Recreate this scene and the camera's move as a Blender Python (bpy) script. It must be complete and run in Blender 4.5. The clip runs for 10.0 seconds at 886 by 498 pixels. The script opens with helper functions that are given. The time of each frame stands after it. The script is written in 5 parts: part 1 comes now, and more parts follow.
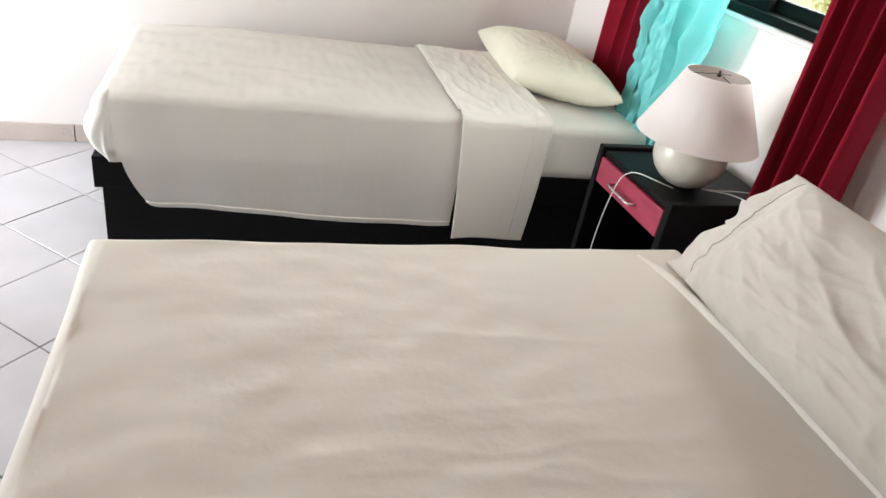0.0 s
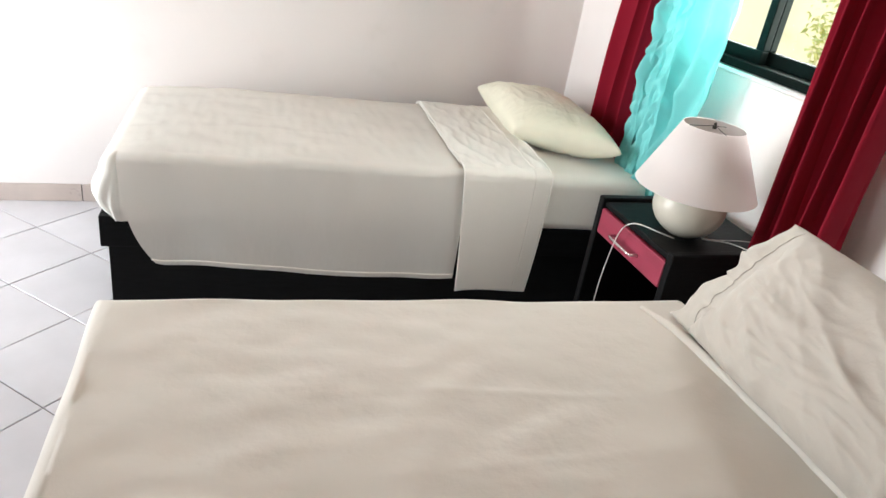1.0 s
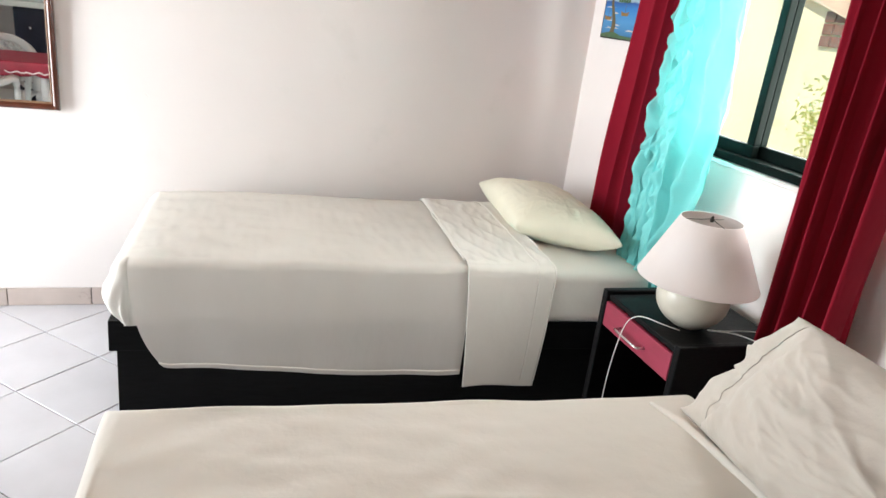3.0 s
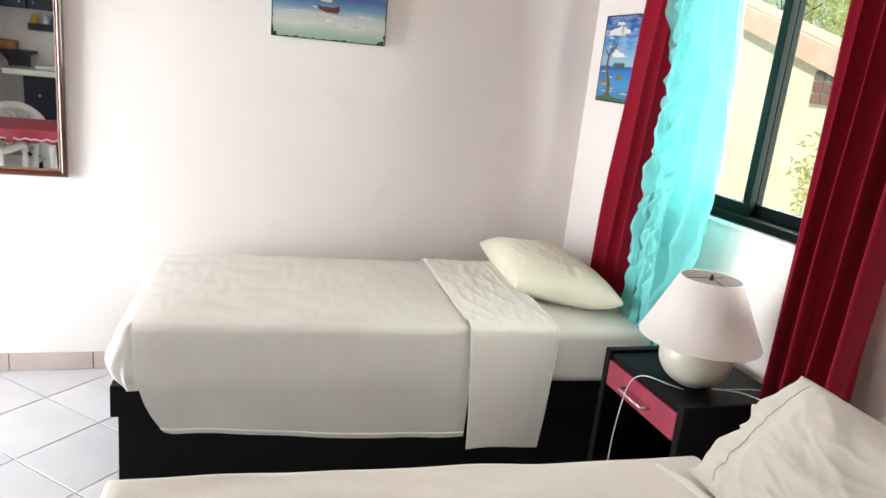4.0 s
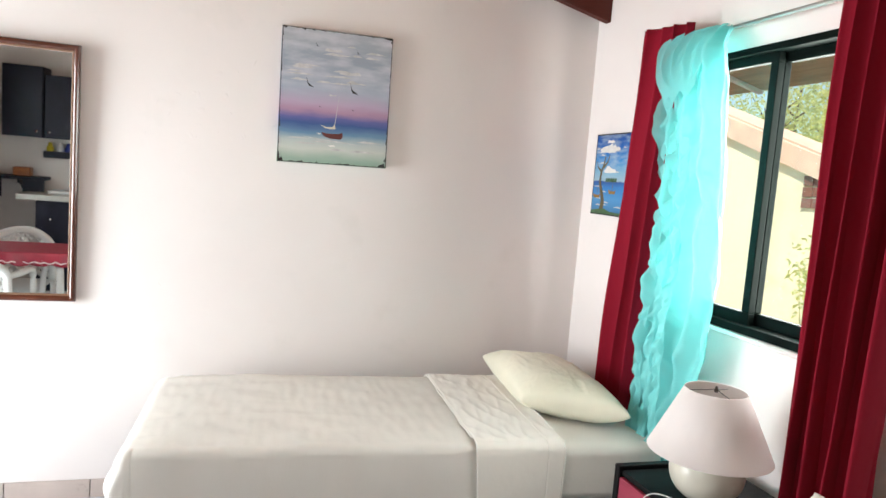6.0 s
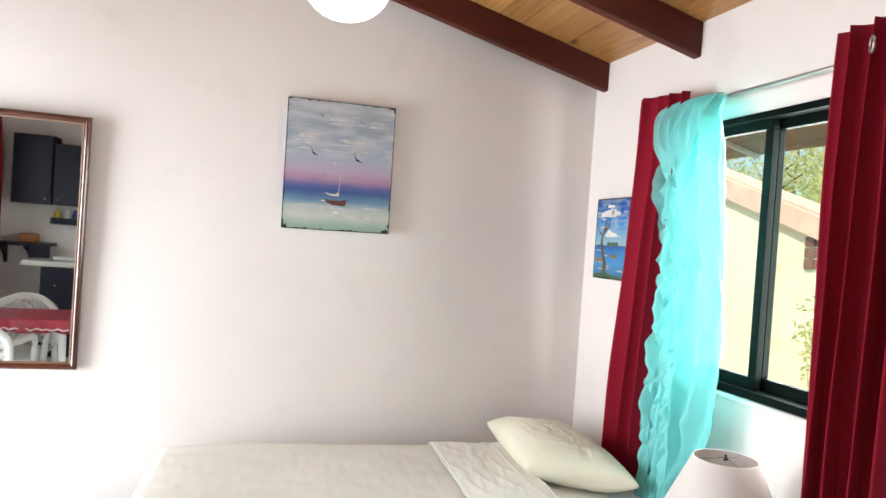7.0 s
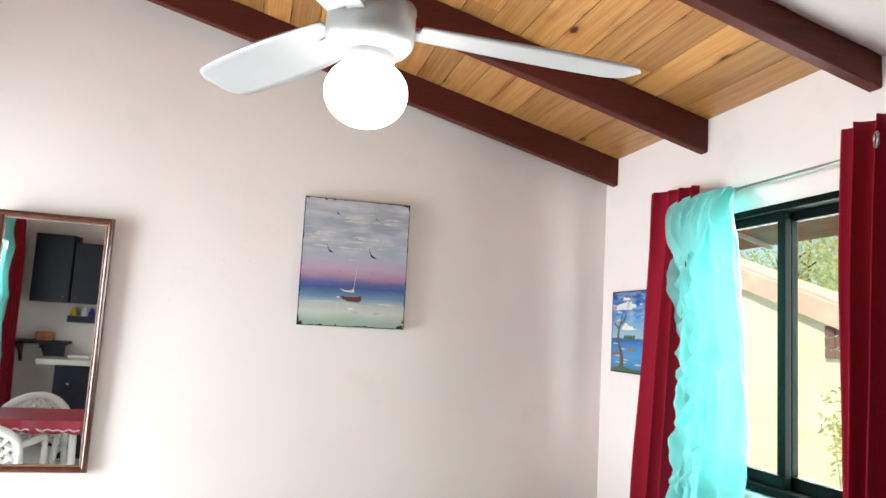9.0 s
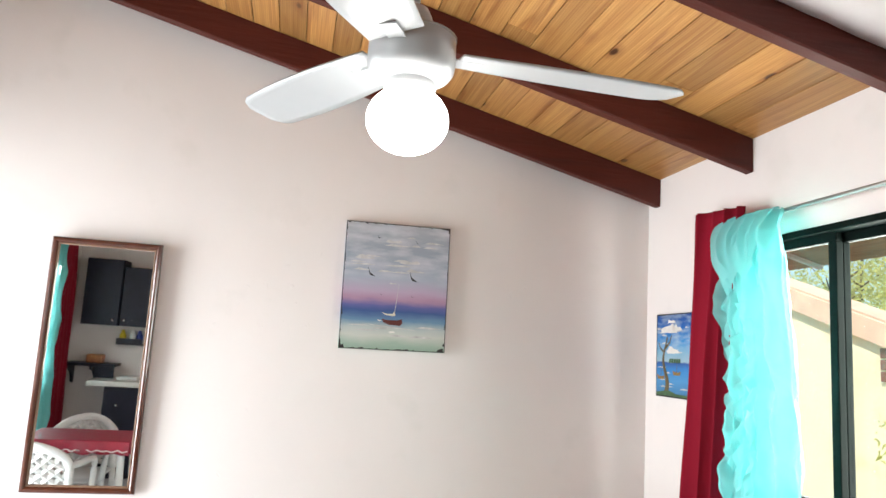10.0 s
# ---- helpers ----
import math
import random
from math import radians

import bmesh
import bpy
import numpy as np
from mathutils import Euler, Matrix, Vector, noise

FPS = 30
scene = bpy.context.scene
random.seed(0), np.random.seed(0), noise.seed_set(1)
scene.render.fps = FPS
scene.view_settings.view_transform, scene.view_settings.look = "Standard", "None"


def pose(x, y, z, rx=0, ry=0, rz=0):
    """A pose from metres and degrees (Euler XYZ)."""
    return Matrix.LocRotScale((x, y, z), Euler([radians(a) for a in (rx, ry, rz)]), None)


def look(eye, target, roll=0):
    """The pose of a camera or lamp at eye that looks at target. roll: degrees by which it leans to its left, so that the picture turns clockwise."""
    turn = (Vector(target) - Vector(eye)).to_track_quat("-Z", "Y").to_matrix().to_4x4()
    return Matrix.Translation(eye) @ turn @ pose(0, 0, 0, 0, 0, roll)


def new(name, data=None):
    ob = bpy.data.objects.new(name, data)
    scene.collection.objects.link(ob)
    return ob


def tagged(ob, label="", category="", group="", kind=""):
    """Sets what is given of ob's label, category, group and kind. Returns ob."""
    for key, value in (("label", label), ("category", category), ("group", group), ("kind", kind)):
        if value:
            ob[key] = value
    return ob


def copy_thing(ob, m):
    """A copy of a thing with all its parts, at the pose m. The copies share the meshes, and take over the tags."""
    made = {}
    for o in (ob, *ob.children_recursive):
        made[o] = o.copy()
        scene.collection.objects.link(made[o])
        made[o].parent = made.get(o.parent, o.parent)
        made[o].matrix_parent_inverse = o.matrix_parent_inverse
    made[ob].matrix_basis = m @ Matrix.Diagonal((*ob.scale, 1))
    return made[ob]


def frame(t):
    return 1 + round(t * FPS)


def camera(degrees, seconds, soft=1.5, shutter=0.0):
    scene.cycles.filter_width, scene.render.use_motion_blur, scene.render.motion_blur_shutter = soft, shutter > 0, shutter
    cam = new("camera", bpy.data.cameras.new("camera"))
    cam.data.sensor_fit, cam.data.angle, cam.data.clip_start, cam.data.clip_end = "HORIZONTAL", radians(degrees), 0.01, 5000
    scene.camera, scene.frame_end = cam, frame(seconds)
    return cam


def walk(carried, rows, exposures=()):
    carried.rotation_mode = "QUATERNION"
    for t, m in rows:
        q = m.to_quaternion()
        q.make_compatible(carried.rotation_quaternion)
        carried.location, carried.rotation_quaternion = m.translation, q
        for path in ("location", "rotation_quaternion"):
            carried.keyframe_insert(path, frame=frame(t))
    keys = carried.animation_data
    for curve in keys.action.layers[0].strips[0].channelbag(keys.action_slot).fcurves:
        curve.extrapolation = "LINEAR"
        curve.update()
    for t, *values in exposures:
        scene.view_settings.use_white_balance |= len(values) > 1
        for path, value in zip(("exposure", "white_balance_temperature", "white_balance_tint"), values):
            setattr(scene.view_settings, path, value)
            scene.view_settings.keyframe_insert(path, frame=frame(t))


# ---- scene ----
cam = camera(64.82, 10.0)
PATH = [
    (0, (-1.7553, -3.2929, 1.4382), (-1.1238, -1.6810, 0.4368), 10.30),
    (0.5, (-1.7561, -3.2947, 1.4465), (-1.1301, -1.6438, 0.5070), 9.50),
    (1, (-1.7567, -3.2963, 1.4551), (-1.1340, -1.6117, 0.5753), 8.86),
    (1.5, (-1.7583, -3.2971, 1.4641), (-1.1376, -1.5831, 0.6414), 8.38),
    (2, (-1.7602, -3.2983, 1.4738), (-1.1424, -1.5574, 0.7072), 7.88),
    (2.5, (-1.7627, -3.3002, 1.4837), (-1.1513, -1.5362, 0.7663), 7.33),
    (4, (-1.7777, -3.3180, 1.5139), (-1.1721, -1.4782, 1.0155), 6.04),
    (4.5, (-1.7812, -3.3257, 1.5231), (-1.1827, -1.4653, 1.0979), 5.64),
    (5, (-1.7836, -3.3325, 1.5320), (-1.1895, -1.4536, 1.1897), 5.14),
    (5.2, (-1.7843, -3.3351, 1.5354), (-1.1900, -1.4511, 1.2232), 4.91),
    (6.3, (-1.7861, -3.3482, 1.5531), (-1.2033, -1.4402, 1.4128), 4.37),
    (6.5, (-1.7865, -3.3499, 1.5561), (-1.2066, -1.4384, 1.4568), 4.34),
    (7, (-1.7877, -3.3530, 1.5632), (-1.2177, -1.4360, 1.5443), 4.08),
    (7.5, (-1.7894, -3.3554, 1.5691), (-1.2322, -1.4355, 1.6301), 3.83),
    (8, (-1.7925, -3.3575, 1.5719), (-1.2442, -1.4384, 1.6995), 3.68),
    (8.5, (-1.7973, -3.3594, 1.5735), (-1.2625, -1.4423, 1.7695), 3.53),
    (9, (-1.8012, -3.3610, 1.5758), (-1.2862, -1.4435, 1.8169), 3.45),
    (9.5, (-1.8040, -3.3616, 1.5797), (-1.3312, -1.4372, 1.8500), 3.47),
    (10, (-1.8075, -3.3614, 1.5845), (-1.4069, -1.4242, 1.8788), 3.50),
]
walk(cam, [(t, look(eye, target, roll)) for t, eye, target, roll in PATH])

# ---- world and light ----
world = bpy.data.worlds.new("world")
scene.world = world
world.use_nodes = True
wn = world.node_tree
sky = wn.nodes.new("ShaderNodeTexSky")
sky.sky_type = "NISHITA"
sky.sun_disc = False
sky.sun_elevation = radians(55)
sky.sun_rotation = radians(235)
wn.links.new(sky.outputs[0], wn.nodes["Background"].inputs[0])
wn.nodes["Background"].inputs[1].default_value = 0.15

sun = new("sun", bpy.data.lights.new("sun", "SUN"))
sun.data.energy, sun.data.angle, sun.data.color = 5.0, radians(0.5), (1, 0.95, 0.86)
az = radians(235)
sun.matrix_world = look((0, 0, 0), (-math.sin(az) * math.cos(radians(55)), -math.cos(az) * math.cos(radians(55)), -math.sin(radians(55))))


def area(name, eye, target, sx, sy, watts, color):
    l = new(name, bpy.data.lights.new(name, "AREA"))
    l.data.shape, l.data.size, l.data.size_y, l.data.energy, l.data.color = "RECTANGLE", sx, sy, watts, color
    l.matrix_world = look(eye, target)
    return l


door_light = area("door_daylight", (-4.12, -0.72, 1.05), (0, -0.78, 1.05), 0.86, 2.0, 72, (0.91, 0.97, 1.0))
door_light.data.spread = radians(140)
area("window_daylight", (0.14, -1.27, 1.59), (-3, -1.27, 1.59), 1.10, 0.95, 57, (0.97, 0.99, 0.97))
area("kitchen_window_daylight", (-4.12, -3.5, 1.5), (0, -3.2, 1.2), 0.9, 1.1, 14.0, (0.93, 0.97, 1.0))
scene.view_settings.exposure = 0.16


# ---- materials ----
def mat(name, color, rough=0.5, metal=0.0, vary=0.06, scale=6.0, bump=0.0, bscale=60.0, fine=0.0, dirt=None, sheen=0.0, coat=0.0, stretch=(1, 1, 1), random_tint=0.0, spec=0.5):
    m = bpy.data.materials.new(name)
    m.use_nodes = True
    n, l = m.node_tree.nodes, m.node_tree.links
    b = n["Principled BSDF"]
    b.inputs["Roughness"].default_value = rough
    b.inputs["Metallic"].default_value = metal
    b.inputs["Specular IOR Level"].default_value = spec
    b.inputs["Sheen Weight"].default_value = sheen
    b.inputs["Coat Weight"].default_value = coat
    tc = n.new("ShaderNodeTexCoord")
    mp = n.new("ShaderNodeMapping")
    mp.inputs["Scale"].default_value = stretch
    l.new(tc.outputs["Object"], mp.inputs[0])
    no = n.new("ShaderNodeTexNoise")
    no.inputs["Scale"].default_value = scale
    no.inputs["Detail"].default_value = 6
    l.new(mp.outputs[0], no.inputs[0])
    ra = n.new("ShaderNodeValToRGB")
    lo = tuple(max(0, c * (1 - vary)) for c in color)
    hi = tuple(min(1, c * (1 + vary)) for c in color)
    ra.color_ramp.elements[0].position, ra.color_ramp.elements[0].color = 0.3, (*lo, 1)
    ra.color_ramp.elements[1].position, ra.color_ramp.elements[1].color = 0.7, (*hi, 1)
    l.new(no.outputs[0], ra.inputs[0])
    out = ra.outputs[0]
    if dirt:
        n3 = n.new("ShaderNodeTexNoise")
        n3.inputs["Scale"].default_value, n3.inputs["Detail"].default_value = dirt[1], 8
        l.new(mp.outputs[0], n3.inputs[0])
        r3 = n.new("ShaderNodeValToRGB")
        r3.color_ramp.elements[0].position, r3.color_ramp.elements[1].position = dirt[2], dirt[2] + 0.12
        l.new(n3.outputs[0], r3.inputs[0])
        mx = n.new("ShaderNodeMixRGB")
        mx.inputs[2].default_value = (*dirt[0], 1)
        ml = n.new("ShaderNodeMath")
        ml.operation = "MULTIPLY"
        ml.inputs[1].default_value = dirt[3]
        l.new(r3.outputs[0], ml.inputs[0])
        l.new(ml.outputs[0], mx.inputs[0])
        l.new(out, mx.inputs[1])
        out = mx.outputs[0]
    if random_tint:
        oi = n.new("ShaderNodeObjectInfo")
        hs = n.new("ShaderNodeHueSaturation")
        mr = n.new("ShaderNodeMapRange")
        mr.inputs[3].default_value, mr.inputs[4].default_value = 1 - random_tint, 1 + random_tint
        l.new(oi.outputs["Random"], mr.inputs[0])
        l.new(mr.outputs[0], hs.inputs["Value"])
        l.new(out, hs.inputs["Color"])
        out = hs.outputs[0]
    l.new(out, b.inputs["Base Color"])
    if bump:
        bn = n.new("ShaderNodeTexNoise")
        bn.inputs["Scale"].default_value, bn.inputs["Detail"].default_value = bscale, 5
        l.new(mp.outputs[0], bn.inputs[0])
        bp = n.new("ShaderNodeBump")
        bp.inputs["Strength"].default_value, bp.inputs["Distance"].default_value = 1.0, bump
        l.new(bn.outputs[0], bp.inputs["Height"])
        l.new(bp.outputs[0], b.inputs["Normal"])
    rr = n.new("ShaderNodeMapRange")
    rr.inputs[3].default_value, rr.inputs[4].default_value = max(0.02, rough - 0.08), min(1, rough + 0.08)
    l.new(no.outputs[0], rr.inputs[0])
    l.new(rr.outputs[0], b.inputs["Roughness"])
    return m


def weave(m, scale, depth):
    """A fine thread roughness in the relief of a cloth, laid over its own bump."""
    n, l = m.node_tree.nodes, m.node_tree.links
    b = n["Principled BSDF"]
    tc = n.new("ShaderNodeTexCoord")
    w = n.new("ShaderNodeTexNoise")
    w.inputs["Scale"].default_value, w.inputs["Detail"].default_value = scale, 3
    l.new(tc.outputs["Object"], w.inputs[0])
    bp = n.new("ShaderNodeBump")
    bp.inputs["Strength"].default_value, bp.inputs["Distance"].default_value = 0.6, depth
    l.new(w.outputs[0], bp.inputs["Height"])
    if b.inputs["Normal"].links:
        l.new(b.inputs["Normal"].links[0].from_socket, bp.inputs["Normal"])
    l.new(bp.outputs[0], b.inputs["Normal"])
    return m


WALL = mat("white_wall_paint", (0.815, 0.757, 0.733), 0.65, vary=0.025, scale=1.6, bump=0.0022, bscale=7, dirt=((0.70, 0.66, 0.62), 3.5, 0.6, 0.35))
TILE = mat("glazed_floor_tile", (0.56, 0.55, 0.575), 0.22, vary=0.05, scale=5, bump=0.0006, bscale=30, random_tint=0.05)
GROUT = mat("grey_grout", (0.13, 0.12, 0.115), 0.9, vary=0.25, scale=25, bump=0.001)
BASETILE = mat("beige_skirting_tile", (0.50, 0.42, 0.38), 0.3, vary=0.08, scale=9, random_tint=0.05)
SHEET = weave(mat("cream_cotton", (0.69, 0.65, 0.585), 0.85, vary=0.03, scale=3, bump=0.0045, bscale=14, sheen=0.25), 350, 0.0004)
SHEET_W = weave(mat("white_cotton", (0.75, 0.725, 0.665), 0.85, vary=0.03, scale=3, bump=0.003, bscale=13, sheen=0.25), 350, 0.0004)
PILLOW_C = weave(mat("ecru_pillow_cotton", (0.53, 0.485, 0.425), 0.85, vary=0.04, scale=4, bump=0.0055, bscale=16, sheen=0.25), 350, 0.0004)
PILLOW_Y = weave(mat("pale_yellow_cotton", (0.76, 0.73, 0.58), 0.8, vary=0.04, scale=5, bump=0.003, bscale=16, sheen=0.25), 350, 0.0004)
STITCH = mat("grey_stitching", (0.42, 0.39, 0.34), 0.9, vary=0.2, scale=80)
BLACK = mat("black_painted_wood", (0.004, 0.004, 0.0045), 0.5, spec=0.12, vary=0.35, scale=14, bump=0.0008, bscale=40, stretch=(1, 6, 6))
DRAWER = mat("crimson_painted_wood", (0.29, 0.028, 0.060), 0.45, vary=0.12, scale=9, bump=0.0006, bscale=50, stretch=(4, 1, 4))
CHROME = mat("brushed_metal", (0.72, 0.71, 0.70), 0.25, 1.0, vary=0.05)
STEEL = mat("dull_grey_metal", (0.42, 0.43, 0.42), 0.4, 0.8, vary=0.1)
RED = weave(mat("red_curtain_cloth", (0.25, 0.007, 0.022), 0.85, spec=0.15, vary=0.1, scale=4, bump=0.002, bscale=22, sheen=0.04, stretch=(1, 1, 0.25)), 260, 0.0004)
CERAMIC = mat("cream_glazed_ceramic", (0.58, 0.54, 0.455), 0.34, vary=0.06, scale=12, bump=0.0012, bscale=35, coat=0.15, dirt=((0.5, 0.43, 0.32), 16, 0.63, 0.5))
BEAM = mat("red_brown_painted_beam", (0.085, 0.016, 0.010), 0.55, spec=0.25, vary=0.1, scale=7, bump=0.002, bscale=24, stretch=(0.3, 3, 3), dirt=((0.05, 0.012, 0.01), 5, 0.58, 0.6))
ALU = mat("dark_green_aluminium", (0.0025, 0.0055, 0.0045), 0.55, 0.0, spec=0.05, vary=0.25, scale=8)
FRAMEWOOD = mat("dark_stained_frame", (0.085, 0.024, 0.013), 0.22, vary=0.2, scale=20, bump=0.0006, bscale=60, stretch=(1, 1, 0.2), coat=0.3)
LINER = mat("glossy_inner_bead", (0.22, 0.13, 0.085), 0.22, vary=0.1, coat=0.8)
PLASTIC = mat("white_moulded_plastic", (0.70, 0.70, 0.69), 0.35, vary=0.03, scale=8, bump=0.0004)
FANWHITE = mat("white_enamel", (0.50, 0.52, 0.53), 0.3, vary=0.03, scale=9)
NAVY = mat("navy_painted_cabinet", (0.009, 0.010, 0.022), 0.45, spec=0.3, vary=0.25, scale=9, bump=0.0008, bscale=45)
COUNTER = mat("pale_countertop", (0.62, 0.60, 0.55), 0.35, vary=0.08, scale=18)
OILCLOTH = mat("crimson_tablecloth", (0.30, 0.008, 0.03), 0.45, vary=0.15, scale=14, bump=0.002, bscale=25)
LACE = mat("white_lace_trim", (0.75, 0.6, 0.6), 0.8, vary=0.1, scale=40)
ORANGEWOOD = mat("varnished_orange_wood", (0.40, 0.13, 0.03), 0.35, vary=0.2, scale=22)
YELLOWP = mat("yellow_plastic", (0.6, 0.45, 0.02), 0.4)
BLUEP = mat("blue_plastic", (0.03, 0.05, 0.25), 0.4)
YELLOWWALL = mat("yellow_render_wall", (0.88, 0.80, 0.56), 0.85, vary=0.08, scale=1.5, bump=0.006, bscale=14, dirt=((0.45, 0.38, 0.22), 2.2, 0.6, 0.35))
TERRACOTTA = mat("salmon_painted_fascia", (0.80, 0.55, 0.41), 0.7, vary=0.12, scale=3, bump=0.003)
EAVE = mat("weathered_brown_soffit", (0.48, 0.31, 0.20), 0.8, vary=0.2, scale=8, stretch=(4, 0.4, 4), bump=0.002)
VENT = mat("brown_vent_block", (0.22, 0.10, 0.07), 0.8, vary=0.2)
GROUND = mat("sandy_garden_ground", (0.30, 0.26, 0.16), 0.95, vary=0.25, scale=0.8, bump=0.03, bscale=6)
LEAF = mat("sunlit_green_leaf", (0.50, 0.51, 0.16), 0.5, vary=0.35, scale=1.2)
BARK = mat("grey_brown_bark", (0.12, 0.09, 0.06), 0.9, vary=0.3, scale=9, bump=0.01, bscale=18)
CORD = mat("white_pvc_cord", (0.72, 0.71, 0.68), 0.4, vary=0.03)
DARKMETAL = mat("dark_wire", (0.05, 0.045, 0.04), 0.4, 0.7)


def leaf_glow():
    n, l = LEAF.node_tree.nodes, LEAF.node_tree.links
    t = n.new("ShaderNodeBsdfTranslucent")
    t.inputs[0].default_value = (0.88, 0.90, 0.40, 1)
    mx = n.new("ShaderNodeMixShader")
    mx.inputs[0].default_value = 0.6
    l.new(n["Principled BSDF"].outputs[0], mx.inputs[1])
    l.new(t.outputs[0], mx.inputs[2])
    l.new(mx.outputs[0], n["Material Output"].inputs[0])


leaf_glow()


def sheer(name, color, thin, trans):
    """A cloth that lets light through: part open weave, part scattering thread."""
    m = mat(name, color, 0.7, vary=0.06, scale=3, bump=0.003, bscale=18, stretch=(1, 1, 0.4))
    n, l = m.node_tree.nodes, m.node_tree.links
    t = n.new("ShaderNodeBsdfTranslucent")
    t.inputs[0].default_value = (*(c ** 1.3 for c in color), 1)
    a = n.new("ShaderNodeMixShader")
    a.inputs[0].default_value = trans
    l.new(n["Principled BSDF"].outputs[0], a.inputs[1])
    l.new(t.outputs[0], a.inputs[2])
    p = n.new("ShaderNodeBsdfTransparent")
    c = n.new("ShaderNodeMixShader")
    c.inputs[0].default_value = thin
    l.new(a.outputs[0], c.inputs[1])
    l.new(p.outputs[0], c.inputs[2])
    l.new(c.outputs[0], n["Material Output"].inputs[0])
    return m


AQUA = sheer("aqua_voile", (0.25, 0.77, 0.76), 0.30, 0.10)
SHADE = sheer("pink_white_lampshade_cloth", (0.88, 0.825, 0.80), 0.0, 0.18)


def glass_mat():
    m = bpy.data.materials.new("window_glass")
    m.use_nodes = True
    n, l = m.node_tree.nodes, m.node_tree.links
    p = n.new("ShaderNodeBsdfTransparent")
    p.inputs[0].default_value = (0.96, 0.98, 0.96, 1)
    g = n.new("ShaderNodeBsdfGlossy")
    g.inputs["Roughness"].default_value = 0.03
    x = n.new("ShaderNodeMixShader")
    x.inputs[0].default_value = 0.012
    l.new(p.outputs[0], x.inputs[1])
    l.new(g.outputs[0], x.inputs[2])
    l.new(x.outputs[0], n["Material Output"].inputs[0])
    return m


GLASS = glass_mat()
MIRROR = mat("silver_mirror", (0.80, 0.83, 0.81), 0.02, 1.0, vary=0.01)
MIRROR.node_tree.nodes["Principled BSDF"].inputs["Roughness"].links and MIRROR.node_tree.links.remove(MIRROR.node_tree.nodes["Principled BSDF"].inputs["Roughness"].links[0])
MIRROR.node_tree.nodes["Principled BSDF"].inputs["Roughness"].default_value = 0.015


def globe_mat():
    m = bpy.data.materials.new("lit_opal_glass")
    m.use_nodes = True
    n, l = m.node_tree.nodes, m.node_tree.links
    b = n["Principled BSDF"]
    b.inputs["Base Color"].default_value = (0.85, 0.85, 0.85, 1)
    b.inputs["Emission Color"].default_value = (1.0, 0.96, 0.92, 1)
    b.inputs["Emission Strength"].default_value = 15.0
    return m


GLOBE = globe_mat()


